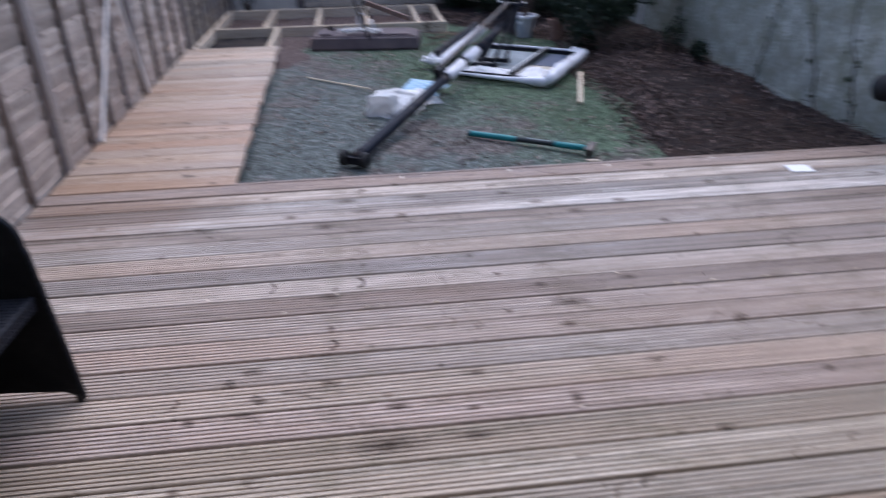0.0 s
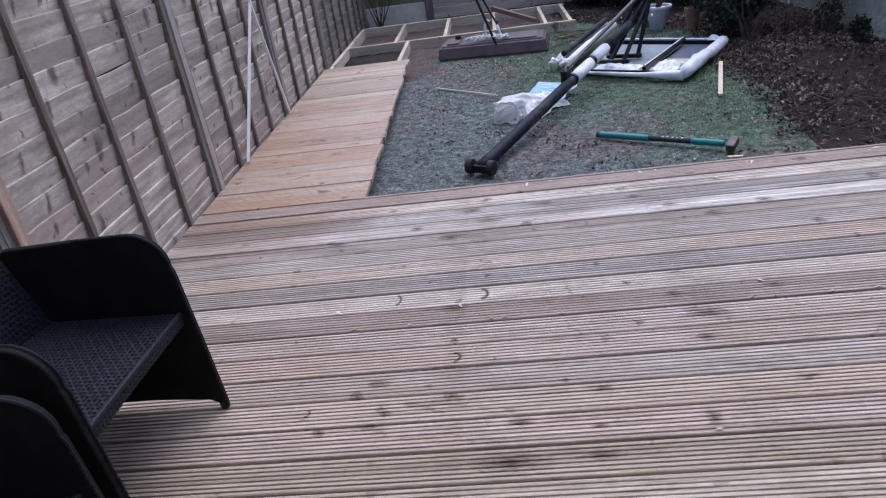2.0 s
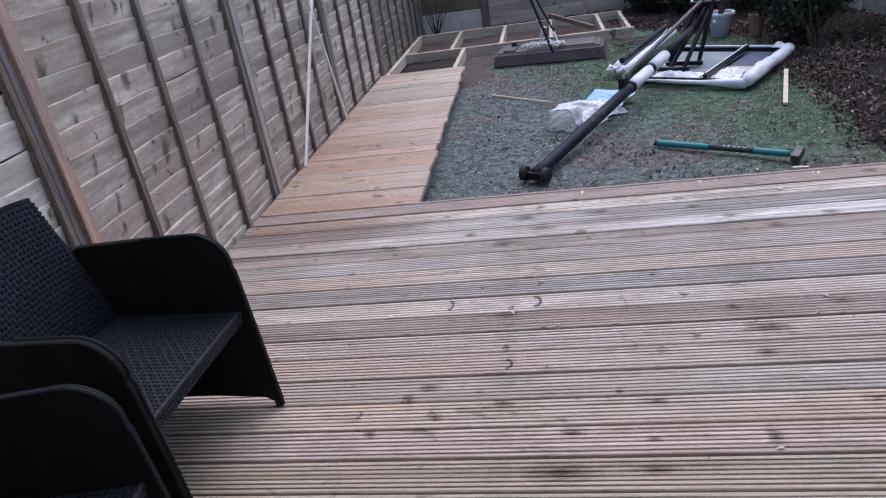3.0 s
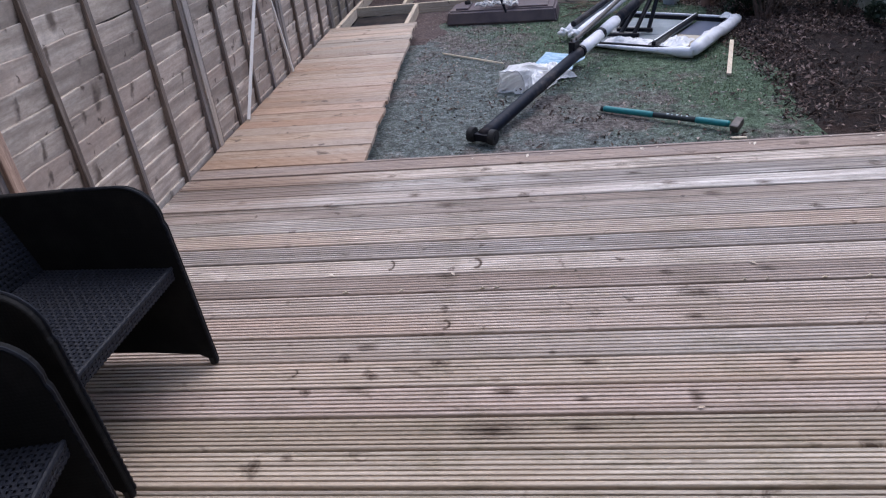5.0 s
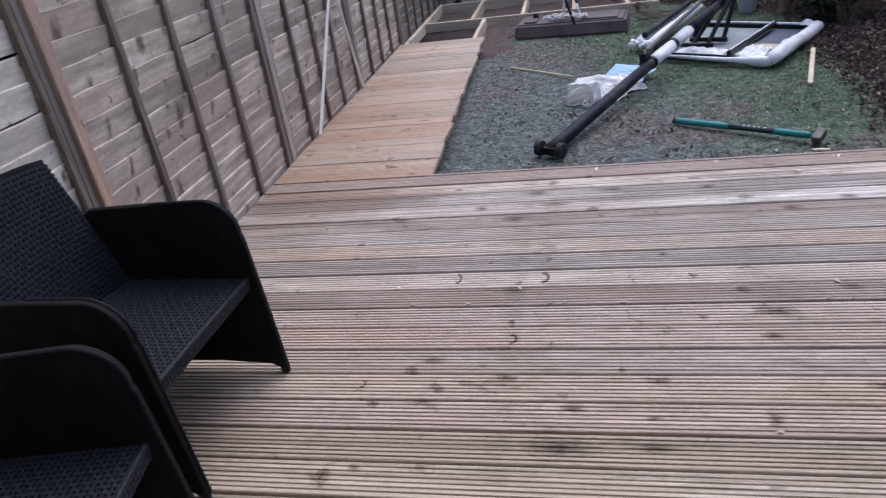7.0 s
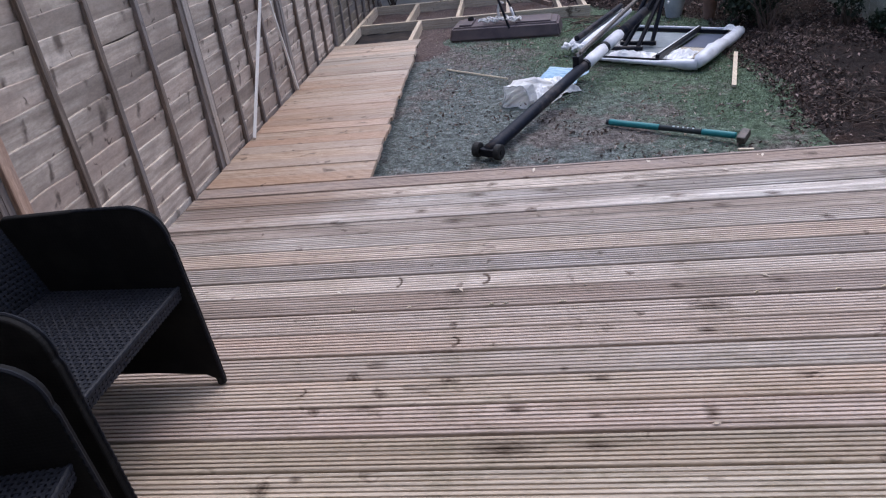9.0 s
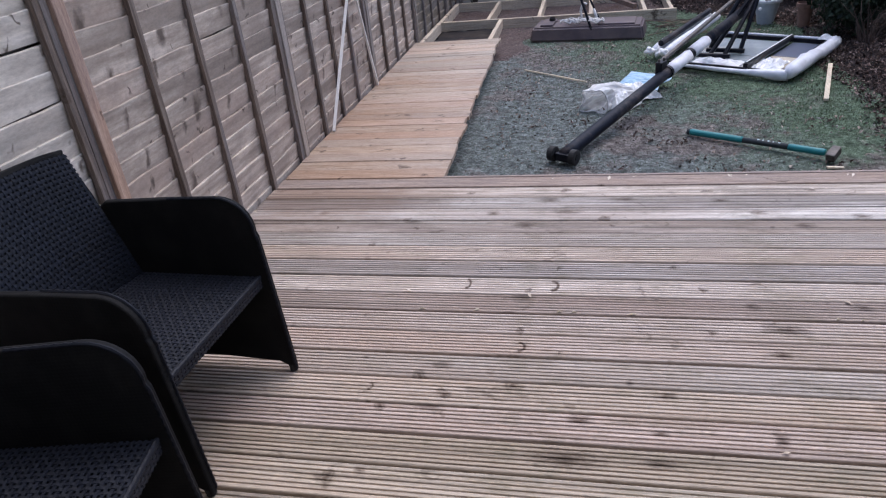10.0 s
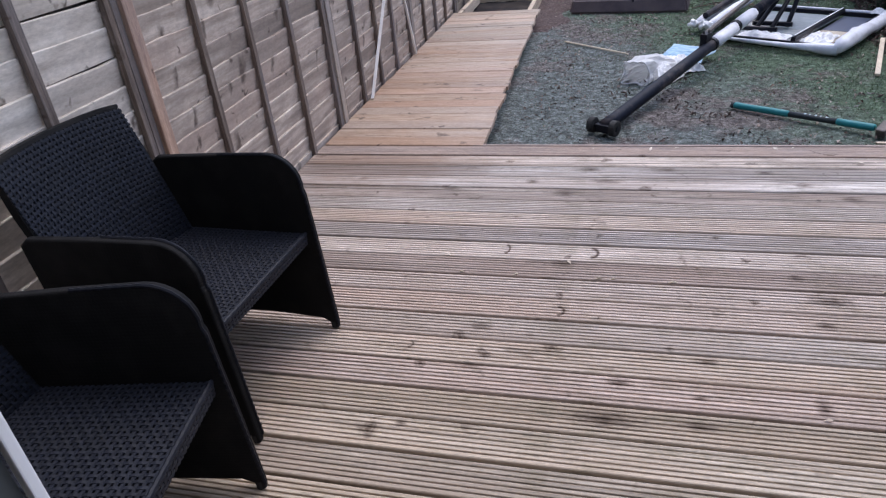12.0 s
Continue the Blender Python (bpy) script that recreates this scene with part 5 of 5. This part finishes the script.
    part("soil", lathe([(0.01, 0.19), (0.07, 0.2), (0.073, 0.215), (0.004, 0.222)], 18), soil, pot2)
    cane = tube([(2.82, 8.9, GROUND - 0.05), (2.835, 8.9, 0.5), (2.845, 8.905, 1.25)], 0.012, 8)
    tagged(link("garden_cane", cane, stick_wood), "pale upright garden cane among the hedge", "cane")
    debris = base("stick_pile", label="scattered brown sticks beside the timber frame", category="twigs")
    for k in range(46):
        c = Vector((rng.uniform(0.88, 1.42), rng.uniform(7.65, 8.42), GROUND + rng.uniform(0.012, 0.035)))
        a = rng.uniform(0, 3.14)
        d = Vector((math.cos(a), math.sin(a), rng.gauss(0, 0.06))) * rng.uniform(0.04, 0.16)
        part("stick", tube([c - d, c + Vector((0, 0, rng.uniform(0, 0.015))), c + d], [0.004, 0.005, 0.003], 5), pale_twig if k % 3 else twig, debris)
    # twigs heaped at the end of the bed by the deck
    heap = base("twig_heap", label="heap of dry brown twigs on the bed beside the deck", category="twigs")
    for k in range(170):
        x, y = rng.uniform(2.3, 3.5), 3.78 + 1.0 * rng.random() ** 1.5
        a = rng.gauss(0.1, 0.75)
        L = rng.uniform(0.15, 0.5)
        z = bed_height(x, y) + rng.uniform(0.0, 0.06)
        d = Vector((math.cos(a), math.sin(a), rng.gauss(0, 0.05))) * L / 2
        c = Vector((x, y, z))
        part("stick", tube([c - d, c + Vector((0, rng.gauss(0, 0.02), rng.gauss(0.01, 0.015))), c + d], [0.0034, 0.003, 0.0012], 5), twig, heap)


def build_litter():
    rng = random.Random(77)
    spots = []
    while len(spots) < 8500:
        y = rng.uniform(3.75, 9.5)
        x = rng.uniform(bed_edge(y) - 0.12, WALL_X)
        near = 0.75 * math.exp(-((y - 6.5) / 0.8) ** 2) + 1.0 * math.exp(-((x - bed_edge(y) - 0.12) / 0.3) ** 2) * (y > 4.3) + 0.2
        if rng.random() < near and not (abs(x - 2.95) < 0.3 and abs(y - 5.7) < 0.35 and rng.random() < 0.8):
            spots.append((x, y, bed_height(x, y) + rng.uniform(0.004, 0.022)))
    tagged(new("leaf_litter", leaf_mesh("leaf_litter", spots, dead_leaves, 0.04, 0.016, 0.35, 0.3, rng)), "brown dead leaves strewn over the bed", "dead leaves", kind="stuff")
    spots = []
    while len(spots) < 700:
        x, y = rng.uniform(-0.55, 2.3), rng.uniform(DECK_Y + 0.05, 8.3)
        if noise.noise((x * 1.3, y * 1.3, 8)) + rng.uniform(-0.3, 0.3) > 0.05:
            spots.append((x, y, ground_height(x, y) + rng.uniform(0.004, 0.014)))
    tagged(new("lawn_leaves", leaf_mesh("lawn_leaves", spots, lawn_leaf, 0.034, 0.018, 0.35, 0.25, rng)), "scattered dry leaves on the lawn", "dead leaves", kind="stuff")
    # dark leaf clumps trodden into the worn ground
    spots = []
    for _ in range(30):
        cx, cy = (rng.gauss(0.95, 0.45), rng.gauss(4.45, 0.4)) if rng.random() < 0.65 else (rng.uniform(-0.5, 2.0), rng.uniform(3.8, 7.4))
        for _ in range(rng.randrange(3, 10)):
            x, y = rng.gauss(cx, 0.05), rng.gauss(cy, 0.035)
            if DECK_Y + 0.04 < y and -0.58 < x < bed_edge(y):
                spots.append((x, y, ground_height(x, y) + rng.uniform(0.003, 0.016)))
    tagged(new("trodden_leaves", leaf_mesh("trodden_leaves", spots, trodden_leaf, 0.036, 0.016, 0.5, 0.4, rng)), "dark clumps of dead leaves trodden into the lawn", "dead leaves", kind="stuff")
    # crumbs of soil and moss
    verts, faces = [], []
    for _ in range(3600):
        x, y = rng.uniform(-0.6, 2.2), rng.uniform(DECK_Y + 0.04, 8.0)
        if rng.random() < 0.3 * x or x > bed_edge(y):
            continue
        r = rng.uniform(0.003, 0.011)
        c = Vector((x, y, ground_height(x, y) + r * 0.3))
        i = len(verts)
        verts += [c + Vector((sx * r * rng.uniform(0.6, 1.5), sy * r * rng.uniform(0.6, 1.5), sz * r * rng.uniform(0.5, 1.0)))
                  for sx, sy, sz in ((1, 0, 0), (0, 1, 0), (-1, 0, 0), (0, -1, 0), (0, 0, 1), (0, 0, -1))]
        faces += [(i + p, i + (p + 1) % 4, i + 4) for p in range(4)] + [(i + (p + 1) % 4, i + p, i + 5) for p in range(4)]
    me = bpy.data.meshes.new("soil_crumbs")
    me.from_pydata(verts, [], faces)
    me.materials.append(crumb)
    tagged(new("soil_crumbs", me), "crumbs of grey-brown soil on the worn lawn", "soil", kind="stuff")
    # short turf
    verts, faces = [], []
    placed = 0
    while placed < 21000:
        x, y = rng.uniform(-0.62, 2.5), rng.uniform(DECK_Y + 0.03, 8.4)
        if x > bed_edge(y) + 0.05:
            continue
        lush = 0.5 * x + 0.25 * (y - 5) - 0.1 - 0.5 * math.exp(-((x - 0.85) ** 2 + (y - 4.55) ** 2) / 0.3) - 0.8 * math.exp(-((x - 2.0) ** 2 + (y - 4.1) ** 2) / 0.35) + 0.6 * noise.noise((x * 1.1, y * 1.1, 2)) + 0.35 * noise.noise((x * 5, y * 5, 7))
        if rng.random() > max(0.03, lush):
            continue
        z = ground_height(x, y)
        h = rng.uniform(0.008, 0.024)
        a = rng.uniform(0, 6.283)
        w = rng.uniform(0.0015, 0.003)
        lx, ly = rng.gauss(0, 0.012), rng.gauss(0, 0.012)
        i = len(verts)
        verts += [(x - w * math.cos(a), y - w * math.sin(a), z), (x + w * math.cos(a), y + w * math.sin(a), z), (x + lx, y + ly, z + h)]
        faces.append((i, i + 1, i + 2))
        placed += 1
    me = bpy.data.meshes.new("turf")
    me.from_pydata(verts, [], faces)
    me.materials.append(grass_leaf)
    tagged(new("turf", me), "short sparse mossy grass", "grass", kind="stuff")
    spots = [(rng.uniform(0.0, 2.6), DECK_Y - rng.uniform(-0.02, 0.05) ** 1 - (0.03 if rng.random() < 0.8 else 0.2), 0.004) for _ in range(15)]
    spots += [(x, y, 0.004) for x, y in ((0.476, 2.396), (-0.017, 2.402), (-0.533, 2.421), (0.767, 1.617), (1.16, 2.4), (-1.59, 3.18))]
    tagged(new("wood_chips", leaf_mesh("wood_chips", spots, chips, 0.03, 0.014, 0.15, 0.0, rng)), "pale wood chips along the deck's edge", "wood chips", kind="stuff")


build_ground()
build_bed()
build_frame_soil()
build_walls()
build_deck_frame()
chair = build_chair(pose(-1.484, 1.325, 0.0, 0, 0, -3.0))
copy_thing(chair, pose(-1.284, 0.462, 0.0, 0, 0, 9.5))
build_basketball_stand()
build_stand_base()
build_lawn_things()
build_plants()
build_litter()
build_left_fence()
build_back_fence()
build_walkway()
build_deck()
